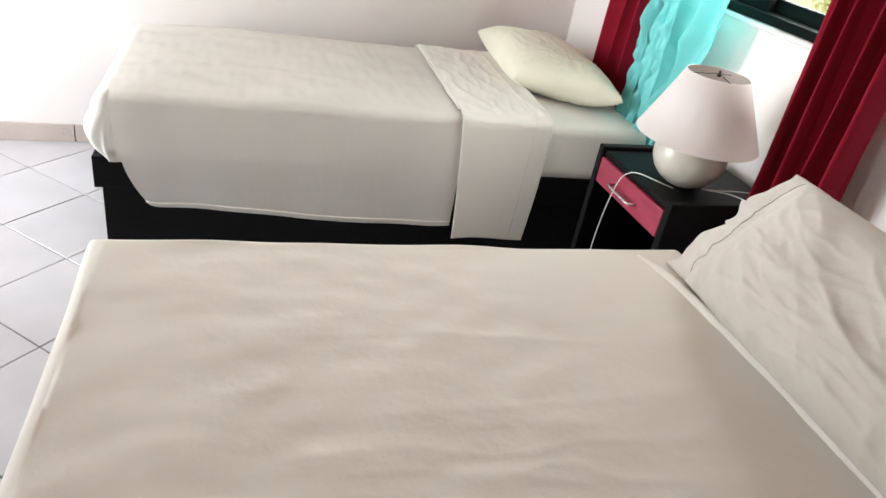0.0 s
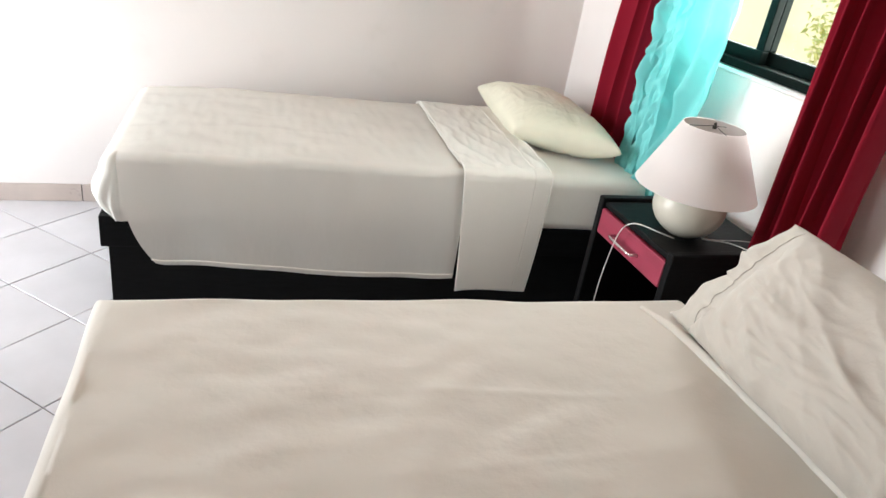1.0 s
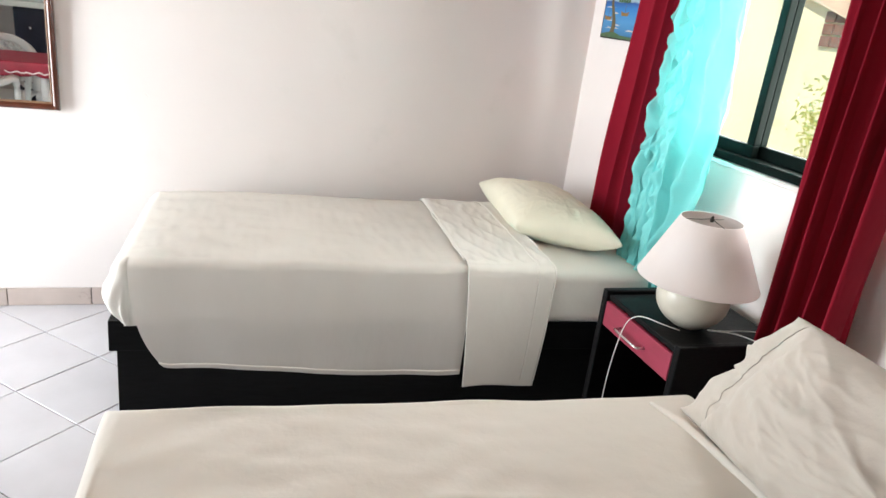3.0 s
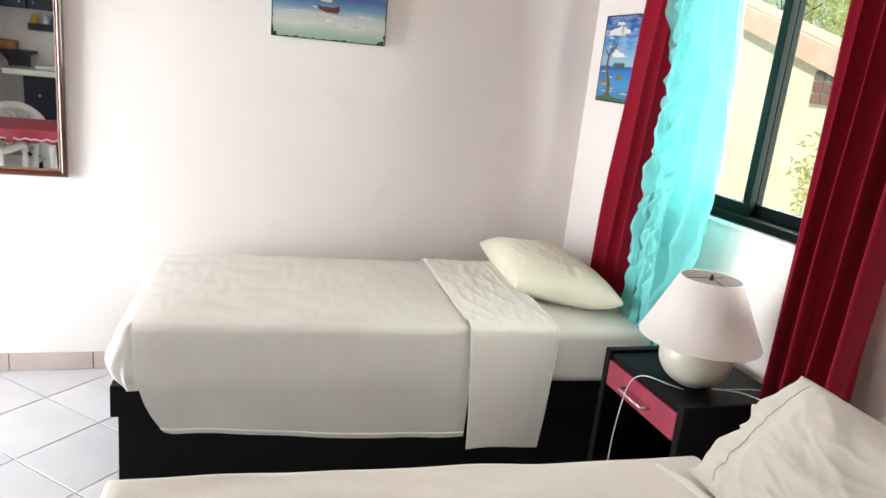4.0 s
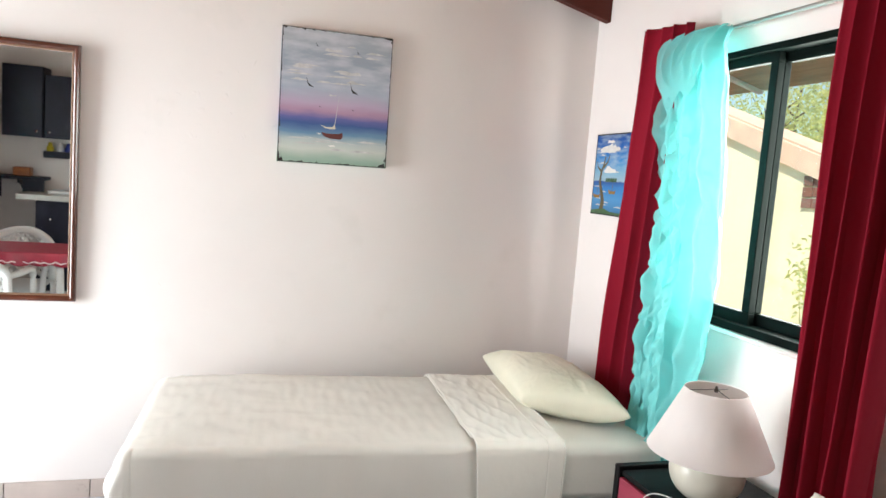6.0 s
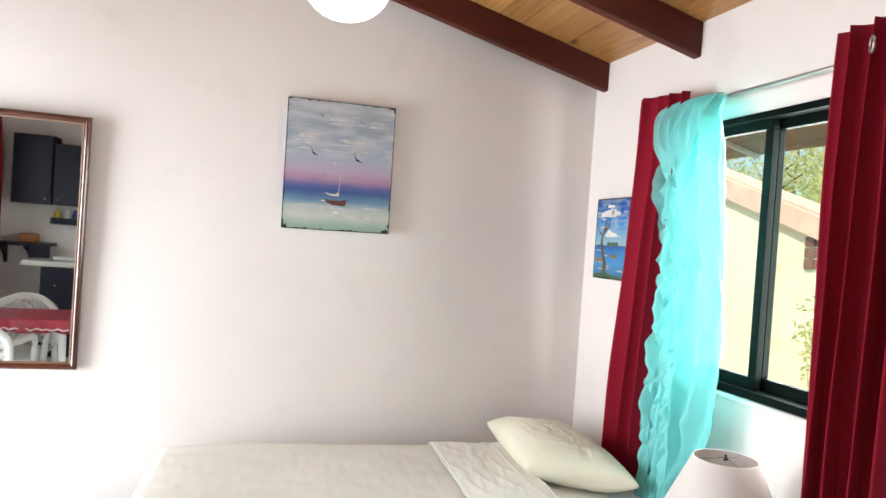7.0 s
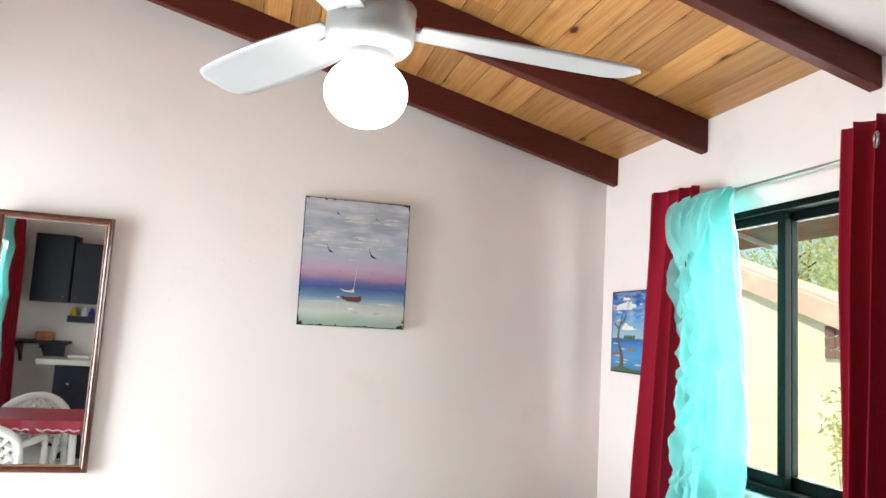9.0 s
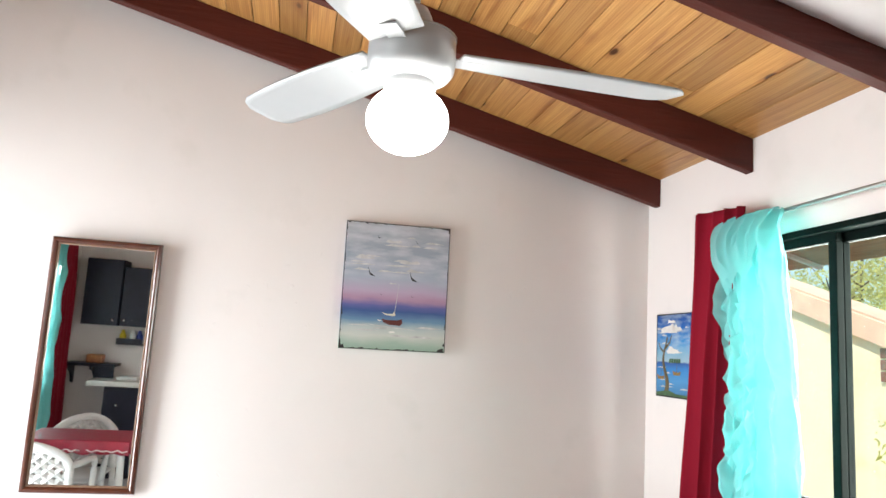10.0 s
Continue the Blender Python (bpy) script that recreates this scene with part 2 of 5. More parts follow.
def pine_mat():
    """Varnished pine boards: grain along the board, a tint of its own for each board, and knots."""
    m = bpy.data.materials.new("varnished_pine")
    m.use_nodes = True
    n, l = m.node_tree.nodes, m.node_tree.links
    b = n["Principled BSDF"]
    tc, ge = n.new("ShaderNodeTexCoord"), n.new("ShaderNodeNewGeometry")
    off = n.new("ShaderNodeVectorMath")
    off.operation = "SCALE"
    off.inputs[0].default_value = (7.0, 31.0, 3.0)
    l.new(ge.outputs["Random Per Island"], off.inputs["Scale"])
    ad = n.new("ShaderNodeVectorMath")
    l.new(tc.outputs["Object"], ad.inputs[0])
    l.new(off.outputs[0], ad.inputs[1])
    mp = n.new("ShaderNodeMapping")
    mp.inputs["Scale"].default_value = (21, 0.55, 21)
    l.new(ad.outputs[0], mp.inputs[0])
    g1 = n.new("ShaderNodeTexNoise")
    g1.inputs["Scale"].default_value, g1.inputs["Detail"].default_value, g1.inputs["Distortion"].default_value = 2.2, 7, 1.3
    l.new(mp.outputs[0], g1.inputs[0])
    wv = n.new("ShaderNodeTexWave")
    wv.inputs["Scale"].default_value, wv.inputs["Distortion"].default_value, wv.inputs["Detail"].default_value = 1.6, 3.5, 3
    l.new(mp.outputs[0], wv.inputs[0])
    r1 = n.new("ShaderNodeValToRGB")
    e = r1.color_ramp.elements
    e[0].position, e[0].color = 0.25, (0.34, 0.140, 0.038, 1)
    e[1].position, e[1].color = 0.72, (0.56, 0.305, 0.105, 1)
    l.new(g1.outputs[0], r1.inputs[0])
    r2 = n.new("ShaderNodeValToRGB")
    e = r2.color_ramp.elements
    e[0].position, e[0].color = 0.0, (0.55, 0.40, 0.28, 1)
    e[1].position, e[1].color = 0.45, (1, 1, 1, 1)
    l.new(wv.outputs[0], r2.inputs[0])
    mu = n.new("ShaderNodeMixRGB")
    mu.blend_type = "MULTIPLY"
    mu.inputs[0].default_value = 0.30
    l.new(r1.outputs[0], mu.inputs[1])
    l.new(r2.outputs[0], mu.inputs[2])
    hs = n.new("ShaderNodeHueSaturation")
    mr = n.new("ShaderNodeMapRange")
    mr.inputs[3].default_value, mr.inputs[4].default_value = 0.74, 1.22
    l.new(ge.outputs["Random Per Island"], mr.inputs[0])
    l.new(mr.outputs[0], hs.inputs["Value"])
    l.new(mu.outputs[0], hs.inputs["Color"])
    km = n.new("ShaderNodeMapping")
    km.inputs["Scale"].default_value = (8.0, 3.6, 0.0)
    l.new(ad.outputs[0], km.inputs[0])
    vo = n.new("ShaderNodeTexVoronoi")
    vo.inputs["Scale"].default_value = 1.0
    l.new(km.outputs[0], vo.inputs[0])
    kr = n.new("ShaderNodeValToRGB")
    kr.color_ramp.elements[0].position, kr.color_ramp.elements[0].color = 0.10, (1, 1, 1, 1)
    kr.color_ramp.elements[1].position, kr.color_ramp.elements[1].color = 0.15, (0, 0, 0, 1)
    l.new(vo.outputs["Distance"], kr.inputs[0])
    kx = n.new("ShaderNodeMixRGB")
    kx.inputs[2].default_value = (0.06, 0.018, 0.006, 1)
    pick = n.new("ShaderNodeMath")
    pick.operation = "GREATER_THAN"
    pick.inputs[1].default_value = 0.2
    l.new(vo.outputs["Color"], pick.inputs[0])
    kn = n.new("ShaderNodeMath")
    kn.operation = "MULTIPLY"
    l.new(kr.outputs[0], kn.inputs[0])
    l.new(pick.outputs[0], kn.inputs[1])
    l.new(kn.outputs[0], kx.inputs[0])
    # reddish heartwood streaks and a stained ring about each knot
    sm = n.new("ShaderNodeMapping")
    sm.inputs["Scale"].default_value = (14, 1.1, 14)
    l.new(ad.outputs[0], sm.inputs[0])
    st = n.new("ShaderNodeTexNoise")
    st.inputs["Scale"].default_value, st.inputs["Detail"].default_value, st.inputs["Distortion"].default_value = 1.0, 3, 0.8
    l.new(sm.outputs[0], st.inputs[0])
    sr = n.new("ShaderNodeMapRange")
    sr.inputs[1].default_value, sr.inputs[2].default_value, sr.inputs[4].default_value = 0.58, 0.70, 0.7
    l.new(st.outputs[0], sr.inputs[0])
    hr = n.new("ShaderNodeMapRange")
    hr.inputs[1].default_value, hr.inputs[2].default_value, hr.inputs[3].default_value, hr.inputs[4].default_value = 0.12, 0.30, 0.5, 0.0
    l.new(vo.outputs["Distance"], hr.inputs[0])
    hm = n.new("ShaderNodeMath")
    hm.operation = "MULTIPLY"
    l.new(hr.outputs[0], hm.inputs[0])
    l.new(pick.outputs[0], hm.inputs[1])
    mx = n.new("ShaderNodeMath")
    mx.operation = "MAXIMUM"
    l.new(sr.outputs[0], mx.inputs[0])
    l.new(hm.outputs[0], mx.inputs[1])
    sx = n.new("ShaderNodeMixRGB")
    sx.inputs[2].default_value = (0.20, 0.055, 0.014, 1)
    l.new(mx.outputs[0], sx.inputs[0])
    l.new(hs.outputs[0], sx.inputs[1])
    l.new(sx.outputs[0], kx.inputs[1])
    l.new(kx.outputs[0], b.inputs["Base Color"])
    b.inputs["Roughness"].default_value = 0.32
    bp = n.new("ShaderNodeBump")
    bp.inputs["Strength"].default_value, bp.inputs["Distance"].default_value = 0.5, 0.002
    l.new(g1.outputs[0], bp.inputs["Height"])
    l.new(bp.outputs[0], b.inputs["Normal"])
    return m


PINE = pine_mat()

# the top sheet is a single thin layer: a little of what lies behind it shows through
THIN_W = sheer("thin_white_cotton", (0.84, 0.815, 0.76), 0.25, 0.02)
weave(THIN_W, 350, 0.0004)


# ---- mesh helpers ----
def link(name, bm, material, parent=None, label="", smooth=False):
    me = bpy.data.meshes.new(name)
    bm.normal_update()
    bm.to_mesh(me)
    bm.free()
    if material:
        me.materials.append(material)
    if smooth:
        me.polygons.foreach_set("use_smooth", [True] * len(me.polygons))
    ob = new(name, me)
    if parent:
        ob.parent = parent
    if label:
        ob["label"] = label
    return ob


def part(name, bm, material, parent, label="", smooth=False):
    return link(name, bm, material, parent, label, smooth)


def thing(name, place, label, category, group="", kind=""):
    ob = new(name)
    ob.location = place
    ob.empty_display_size = 0.1
    return tagged(ob, label, category, group, kind)


def box(x0, x1, y0, y1, z0, z1, bevel=0.0, bm=None, seg=2):
    """A box between those limits, with rounded edges where a bevel is given."""
    own = bmesh.new()
    bmesh.ops.create_cube(own, size=1)
    for v in own.verts:
        v.co = Vector((x0 + (v.co.x + 0.5) * (x1 - x0), y0 + (v.co.y + 0.5) * (y1 - y0), z0 + (v.co.z + 0.5) * (z1 - z0)))
    if bevel:
        bmesh.ops.bevel(own, geom=own.edges[:], offset=bevel, segments=seg, affect="EDGES", profile=0.5)
    if bm is None:
        return own
    me = bpy.data.meshes.new("tmp")
    own.to_mesh(me)
    own.free()
    bm.from_mesh(me)
    bpy.data.meshes.remove(me)
    return bm


def grid(nu, nv, f, bm=None, wrap=False):
    """A sheet of nu by nv faces, f(u, v) for u, v in 0..1."""
    bm = bm or bmesh.new()
    cols = nu if wrap else nu + 1
    rows = [[bm.verts.new(f(i / nu, j / nv)) for i in range(cols)] for j in range(nv + 1)]
    for j in range(nv):
        for i in range(nu):
            a, b = i, (i + 1) % cols
            bm.faces.new((rows[j][a], rows[j][b], rows[j + 1][b], rows[j + 1][a]))
    return bm


def lathe(profile, n=40, center=(0, 0, 0), bm=None):
    """A turned shape from (radius, height) pairs."""
    c = Vector(center)
    k = len(profile) - 1

    def f(u, v):
        r, z = profile[min(k, round(v * k))]
        a = -2 * math.pi * u
        return c + Vector((r * math.cos(a), r * math.sin(a), z))

    return grid(n, k, f, bm, wrap=True)


def tube(points, radius, n=8, bm=None, closed=False, smooth_steps=0):
    """A round bar along points; smooth_steps rounds its bends."""
    pts = [Vector(p) for p in points]
    if smooth_steps:
        fine = []
        for i in range(len(pts) - 1):
            p0, p1, p2, p3 = pts[max(i - 1, 0)], pts[i], pts[i + 1], pts[min(i + 2, len(pts) - 1)]
            for s in range(smooth_steps):
                t = s / smooth_steps
                fine.append(0.5 * (2 * p1 + (p2 - p0) * t + (2 * p0 - 5 * p1 + 4 * p2 - p3) * t * t + (3 * p1 - p0 - 3 * p2 + p3) * t ** 3))
        pts = fine + [pts[-1]]
    bm = bm or bmesh.new()
    rings = []
    up = Vector((0.13, 0.21, 0.97))
    for i, p in enumerate(pts):
        d = (pts[min(i + 1, len(pts) - 1)] - pts[max(i - 1, 0)]).normalized()
        a = d.cross(up)
        a = a.normalized() if a.length > 1e-4 else Vector((1, 0, 0))
        b = d.cross(a)
        r = radius(i / max(1, len(pts) - 1)) if callable(radius) else radius
        rings.append([bm.verts.new(p + r * (math.cos(2 * math.pi * k / n) * a + math.sin(2 * math.pi * k / n) * b)) for k in range(n)])
    for i in range(len(rings) - 1):
        for k in range(n):
            bm.faces.new((rings[i][k], rings[i][(k + 1) % n], rings[i + 1][(k + 1) % n], rings[i + 1][k]))
    bm.faces.new(rings[0][::-1])
    bm.faces.new(rings[-1])
    return bm


def fuzz(x, y, z=0.0, scale=1.0):
    return noise.noise(Vector((x * scale, y * scale, z * scale)))


def ridge(x, y, z):
    """Sharp-backed creases with soft hollows between."""
    return (1 - abs(fuzz(x, y, z)) * 2.2) ** 2 if abs(fuzz(x, y, z)) < 0.45 else 0.0


def thicken(ob, t):
    s = ob.modifiers.new("thickness", "SOLIDIFY")
    s.thickness, s.offset = t, 0
    return ob


# ---- room ----
XW, YS = -4.15, -4.85     # west and south walls
SLOPE, ZE = 0.25, 2.547   # ceiling: rise to the west, height at the east wall
T = 0.15


def ceil_z(x):
    return ZE - SLOPE * x


def wall(name, spans, label):
    bm = bmesh.new()
    for s in spans:
        box(*s, bm=bm)
    return tagged(link(name, bm, WALL), label, "wall", kind="structure")


def gable(name, y0, y1, label):
    """An end wall whose top follows the slope of the ceiling."""
    bm = bmesh.new()
    q = [(XW - T, -0.15), (T, -0.15), (T, ceil_z(T) + 0.028), (XW - T, ceil_z(XW - T) + 0.028)]
    lo = [bm.verts.new((a, y0, b)) for a, b in q]
    hi = [bm.verts.new((a, y1, b)) for a, b in q]
    bm.faces.new(lo)
    bm.faces.new(hi[::-1])
    for i in range(4):
        bm.faces.new((lo[i], hi[i], hi[(i + 1) % 4], lo[(i + 1) % 4]))
    bmesh.ops.recalc_face_normals(bm, faces=bm.faces)
    return tagged(link(name, bm, WALL), label, "wall", kind="structure")


wall_n = gable("wall_north", 0.0, T, "white plastered wall with slight lumps and patches")
wall("wall_east", [(0, T, -0.67, 0.0, -0.15, 2.56), (0, T, YS, -1.87, -0.15, 2.56), (0, T, -1.87, -0.67, -0.15, 1.081), (0, T, -1.87, -0.67, 2.115, 2.56)], "white plastered wall with a window opening")
gable("wall_south", YS - T, YS, "white plastered wall behind the kitchenette")
wall("wall_west", [(XW - T, XW, -0.27, 0, -0.15, 3.60), (XW - T, XW, -3.0, -1.17, -0.15, 3.60), (XW - T, XW, -1.17, -0.27, 2.1, 3.60),
                   (XW - T, XW, YS, -4.0, -0.15, 3.60), (XW - T, XW, -4.0, -3.0, -0.15, 0.95), (XW - T, XW, -4.0, -3.0, 2.05, 3.60)], "white plastered wall with a doorway and a window")

# old filler marks stand proud of the plaster
bm = bmesh.new()
rng = random.Random(12)
for k in range(34):
    cx, cz = (rng.gauss(-1.86, 0.16), rng.gauss(1.78, 0.09)) if k < 22 else (rng.uniform(-2.3, -0.3), rng.uniform(0.9, 2.3))
    ra, rb, tilt = rng.uniform(0.006, 0.022), rng.uniform(0.004, 0.012), rng.uniform(0, 3.1)
    top = bm.verts.new((cx, -rng.uniform(0.0012, 0.0028), cz))
    ring = []
    for i in range(10):
        a = 2 * math.pi * i / 10
        x, z = ra * math.cos(a) * rng.uniform(0.7, 1.2), rb * math.sin(a) * rng.uniform(0.7, 1.2)
        ring.append(bm.verts.new((cx + x * math.cos(tilt) - z * math.sin(tilt), 0.0, cz + x * math.sin(tilt) + z * math.cos(tilt))))
    for i in range(10):
        bm.faces.new((top, ring[i], ring[(i + 1) % 10]))
bmesh.ops.recalc_face_normals(bm, faces=bm.faces)
marks = tagged(link("filler_marks", bm, WALL, wall_n, smooth=True), kind="stuff")

# sloping ceiling of pine boards that run along the room
bm = bmesh.new()
rng = random.Random(4)
pitch = 0.1245
k = 0
x = -0.001
while x > XW:
    x0, x1 = max(XW, x - pitch + 0.004), x
    y = 0.0
    first = True
    while y > YS:
        run = rng.uniform(0.5, 2.2) if first else rng.uniform(1.4, 3.0)
        first = False
        y0 = max(YS, y - run)
        if YS < y0 < YS + 0.3:
            y0 = YS
        dz = rng.uniform(-0.0012, 0.0012)
        q = [(x0, y0), (x1, y0), (x1, y - 0.0012), (x0, y - 0.0012)]
        lo = [bm.verts.new((a, b, ceil_z(a) + dz)) for a, b in q]
        hi = [bm.verts.new((a, b, ceil_z(a) + dz + 0.018)) for a, b in q]
        bm.faces.new(lo[::-1])
        bm.faces.new(hi)
        for i in range(4):
            bm.faces.new((lo[i], lo[(i + 1) % 4], hi[(i + 1) % 4], hi[i]))
        y = y0
    x -= pitch
tagged(link("ceiling", bm, PINE), "sloping ceiling of varnished knotty pine boards", "ceiling", kind="structure")
bm = bmesh.new()
q = [(XW - 1.4, YS - 0.6), (1.31, YS - 0.6), (1.31, 0.6), (XW - 1.4, 0.6)]
lo = [bm.verts.new((a, b, ceil_z(a) + 0.03)) for a, b in q]
hi = [bm.verts.new((a, b, ceil_z(a) + 0.12)) for a, b in q]
bm.faces.new(lo[::-1])
bm.faces.new(hi)
for i in range(4):
    bm.faces.new((lo[i], lo[(i + 1) % 4], hi[(i + 1) % 4], hi[i]))
tagged(link("roof", bm, EAVE), "dark brown roof deck whose eave hangs over the window", "roof", kind="structure")


bm = bmesh.new()
q = [(0.16, 0.0), (1.305, 0.0), (1.305, -0.022), (0.16, -0.022)]
lo = [bm.verts.new((a, 0.275, ceil_z(a) + 0.028 + b)) for a, b in q]
hi = [bm.verts.new((a, 0.312, ceil_z(a) + 0.028 + b)) for a, b in q]
bm.faces.new(lo)
bm.faces.new(hi[::-1])
for i in range(4):
    bm.faces.new((lo[i], hi[i], hi[(i + 1) % 4], lo[(i + 1) % 4]))
bmesh.ops.recalc_face_normals(bm, faces=bm.faces)
tagged(link("eave_trim", bm, WALL), "pale painted batten under the roof eave", "batten", kind="structure")


def beam(y):
    """A planed rafter below the boards, its south face at y."""
    bm = bmesh.new()
    n = 24

    def f(u, v):
        a = u * XW
        c = [(y - 0.0, ceil_z(a) - 0.002), (y - 0.0, ceil_z(a) - 0.139), (y + 0.004, ceil_z(a) - 0.144), (y + 0.046, ceil_z(a) - 0.144), (y + 0.05, ceil_z(a) - 0.139), (y + 0.05, ceil_z(a) - 0.002)]
        k = round(v * 5)
        w = 0.002 * fuzz(a, y, k, 2.3)
        return Vector((a - 0.001, c[k][0] + w, c[k][1] + w))

    grid(n, 5, f, bm)
    bm.verts.ensure_lookup_table()
    ends = [[bm.verts[j * (n + 1)] for j in range(6)], [bm.verts[j * (n + 1) + n] for j in range(6)]]
    bm.faces.new(ends[0])
    bm.faces.new(ends[1][::-1])
    bmesh.ops.recalc_face_normals(bm, faces=bm.faces)
    return tagged(link("ceiling_beam", bm, BEAM), "dark red-brown painted timber beam under the pine ceiling", "beam", "ceiling beams", "structure")


for by in (-0.12, -0.872, -1.72, -2.5, -3.28, -4.06):
    beam(by)

# a plastered strip fills the bay south of the third beam, its edge ragged
bm = bmesh.new()


def strip(u, v):
    a = -0.004 - 1.1 * u
    edge = -1.724 - 0.006 * abs(fuzz(a, 1.0, 0, 9)) if v == 0 else -1.722 - 0.72 * v
    return Vector((a, edge, ceil_z(a) - 0.03 - 0.012 * (v == 0) + 0.004 * fuzz(a, v, 2, 6)))


grid(60, 6, strip, bm)
thicken(tagged(link("ceiling_patch", bm, WALL, smooth=True), "rough white plaster patch between two ceiling beams", "ceiling", kind="structure"), 0.008)

# ---- window in the east wall ----
win = thing("window_1", (0.03, -1.27, 1.59), "dark green aluminium sliding window with clear panes", "window", kind="structure")


def wpart(name, spans, material, parent, bevel=0.003, label=""):
    bm = bmesh.new()
    for s in spans:
        box(s[0] - 0.03, s[1] - 0.03, s[2] + 1.27, s[3] + 1.27, s[4] - 1.59, s[5] - 1.59, bevel, bm)
    return part(name, bm, material, parent, label)


wpart("window_frame", [(-0.012, 0.09, -1.87, -0.67, 2.086, 2.112), (-0.012, 0.09, -1.87, -0.67, 1.084, 1.114), (-0.012, 0.09, -1.87, -1.84, 1.114, 2.086), (-0.012, 0.09, -0.70, -0.67, 1.114, 2.086)], ALU, win)


def sash(y0, y1, xc):
    s = wpart("sash", [(xc, xc + 0.028, y0, y1, 2.052, 2.088), (xc, xc + 0.028, y0, y1, 1.112, 1.158), (xc, xc + 0.028, y0, y0 + 0.038, 1.158, 2.052), (xc, xc + 0.028, y1 - 0.038, y1, 1.158, 2.052)], ALU, win)
    g = wpart("pane", [(xc + 0.012, xc + 0.016, y0 + 0.038, y1 - 0.038, 1.158, 2.052)], GLASS, s, 0)
    g.visible_shadow = False


sash(-1.30, -0.712, 0.012)
sash(-1.828, -1.255, 0.048)
bm = bmesh.new()


def sill_f(u, v):
    y = -0.66 - 1.22 * u
    return Vector((-0.014 * v - 0.001 + 0.003 * fuzz(y, v, 0, 25), y, 1.080 - 0.016 * v + 0.004 * fuzz(y, 3, v, 22)))


grid(90, 3, sill_f, bm)
thicken(tagged(link("window_sill", bm, WALL, smooth=True), "ragged white plaster edge under the window frame", "window sill", kind="structure"), 0.006)

# ---- single bed along the north wall ----
def bed_base(name, x0, x1, y0, y1, tray, deck, label):
    b = thing(name, ((x0 + x1) / 2, (y0 + y1) / 2, 0), label, "bed")
    cx, cy = (x0 + x1) / 2, (y0 + y1) / 2
    rails = [(x0, x1, y0, y0 + 0.03), (x0, x1, y1 - 0.03, y1), (x0, x0 + 0.03, y0 + 0.03, y1 - 0.03), (x1 - 0.03, x1, y0 + 0.03, y1 - 0.03)]
    for a in rails:
        part("side_rail", box(a[0] - cx, a[1] - cx, a[2] - cy, a[3] - cy, tray - 0.115, tray, 0.004), BLACK, b)
    part("slat_deck", box(x0 + 0.03 - cx, x1 - 0.03 - cx, y0 + 0.03 - cy, y1 - 0.03 - cy, tray - 0.10, deck), BLACK, b)
    part("plinth", box(x0 + 0.022 - cx, x1 - 0.022 - cx, y0 + 0.015 - cy, y1 - 0.015 - cy, 0.0, tray - 0.115, 0.004), BLACK, b)
    return b


def soft_box(x0, x1, y0, y1, z0, z1, r, wob, seed, top=None, n=34):
    """A mattress: rounded edges, slightly bulging sides, wavering faces."""
    bm = bmesh.new()
    bmesh.ops.create_cube(bm, size=2)
    bmesh.ops.subdivide_edges(bm, edges=bm.edges[:], cuts=n, use_grid_fill=True)
    cx, cy, cz = (x0 + x1) / 2, (y0 + y1) / 2, (z0 + z1) / 2
    hx, hy, hz = (x1 - x0) / 2, (y1 - y0) / 2, (z1 - z0) / 2
    for v in bm.verts:
        p = Vector((v.co.x * hx, v.co.y * hy, v.co.z * hz))
        q = Vector((max(-hx + r, min(hx - r, p.x)), max(-hy + r, min(hy - r, p.y)), max(-hz + r, min(hz - r, p.z))))
        d = p - q
        if d.length > 1e-6:
            p = q + d.normalized() * r
        w = Vector((cx, cy, cz)) + p
        s = 1 - (p.z / hz) ** 2
        w.x += 0.012 * s * (1 if v.co.x > 0.99 else -1 if v.co.x < -0.99 else 0)
        w.z += wob * fuzz(w.x, w.y, seed, 3.0) + (top(w.x, w.y) if top and p.z > 0 else 0)
        v.co = w
    return bm


def turned(ob, pivot, degrees):
    """Turn a thing about an upright axis through pivot."""
    p = Vector((*pivot, 0))
    ob.matrix_basis = Matrix.Translation(p) @ Matrix.Rotation(radians(degrees), 4, "Z") @ Matrix.Translation(-p) @ ob.matrix_basis
    return ob


ONE, TWO = ((-2.06, -1.0), -3.6), ((-1.975, -1.88), -3.5)
turned(bed_base("single_bed", -2.127, -0.09, -0.972, -0.06, 0.372, 0.366, "low black wooden single bed frame on a plinth"), *ONE)
mattress = tagged(link("mattress", soft_box(-2.068, -0.13, -0.985, -0.075, 0.37, 0.598, 0.045, 0.004, 3), SHEET_W, smooth=True), "thick mattress in a white fitted sheet on the single bed", "mattress")
turned(mattress, *ONE)


# the top sheet: lies over the mattress, hangs over its front side to an uneven hem
def sheet_z(x, y):
    w = 0.005 * ridge(x * 2.2 + y, y * 6.0, 7) * max(0, min(1, (-1.0 - x) * 1.5)) + 0.0035 * fuzz(x, y * 2.2, 5, 5) + 0.003 * fuzz(x * 0.7, y, 9, 11) + 0.0025 * fuzz(x * 2, y * 0.6, 2, 16)
    return 0.607 + w - 0.012 * max(0, (-1.75 - x) / 0.3) ** 2 - 0.055 * max(0, (y + 0.17) / 0.11) ** 2


def hem(x):
    k = (x + 2.0) / 1.15
    return 0.205 - 0.035 * k + 0.012 * math.sin(k * 7.0) + 0.006 * fuzz(x, 0, 0, 4) + 0.012 * math.exp(-((x + 1.965) / 0.03) ** 2)


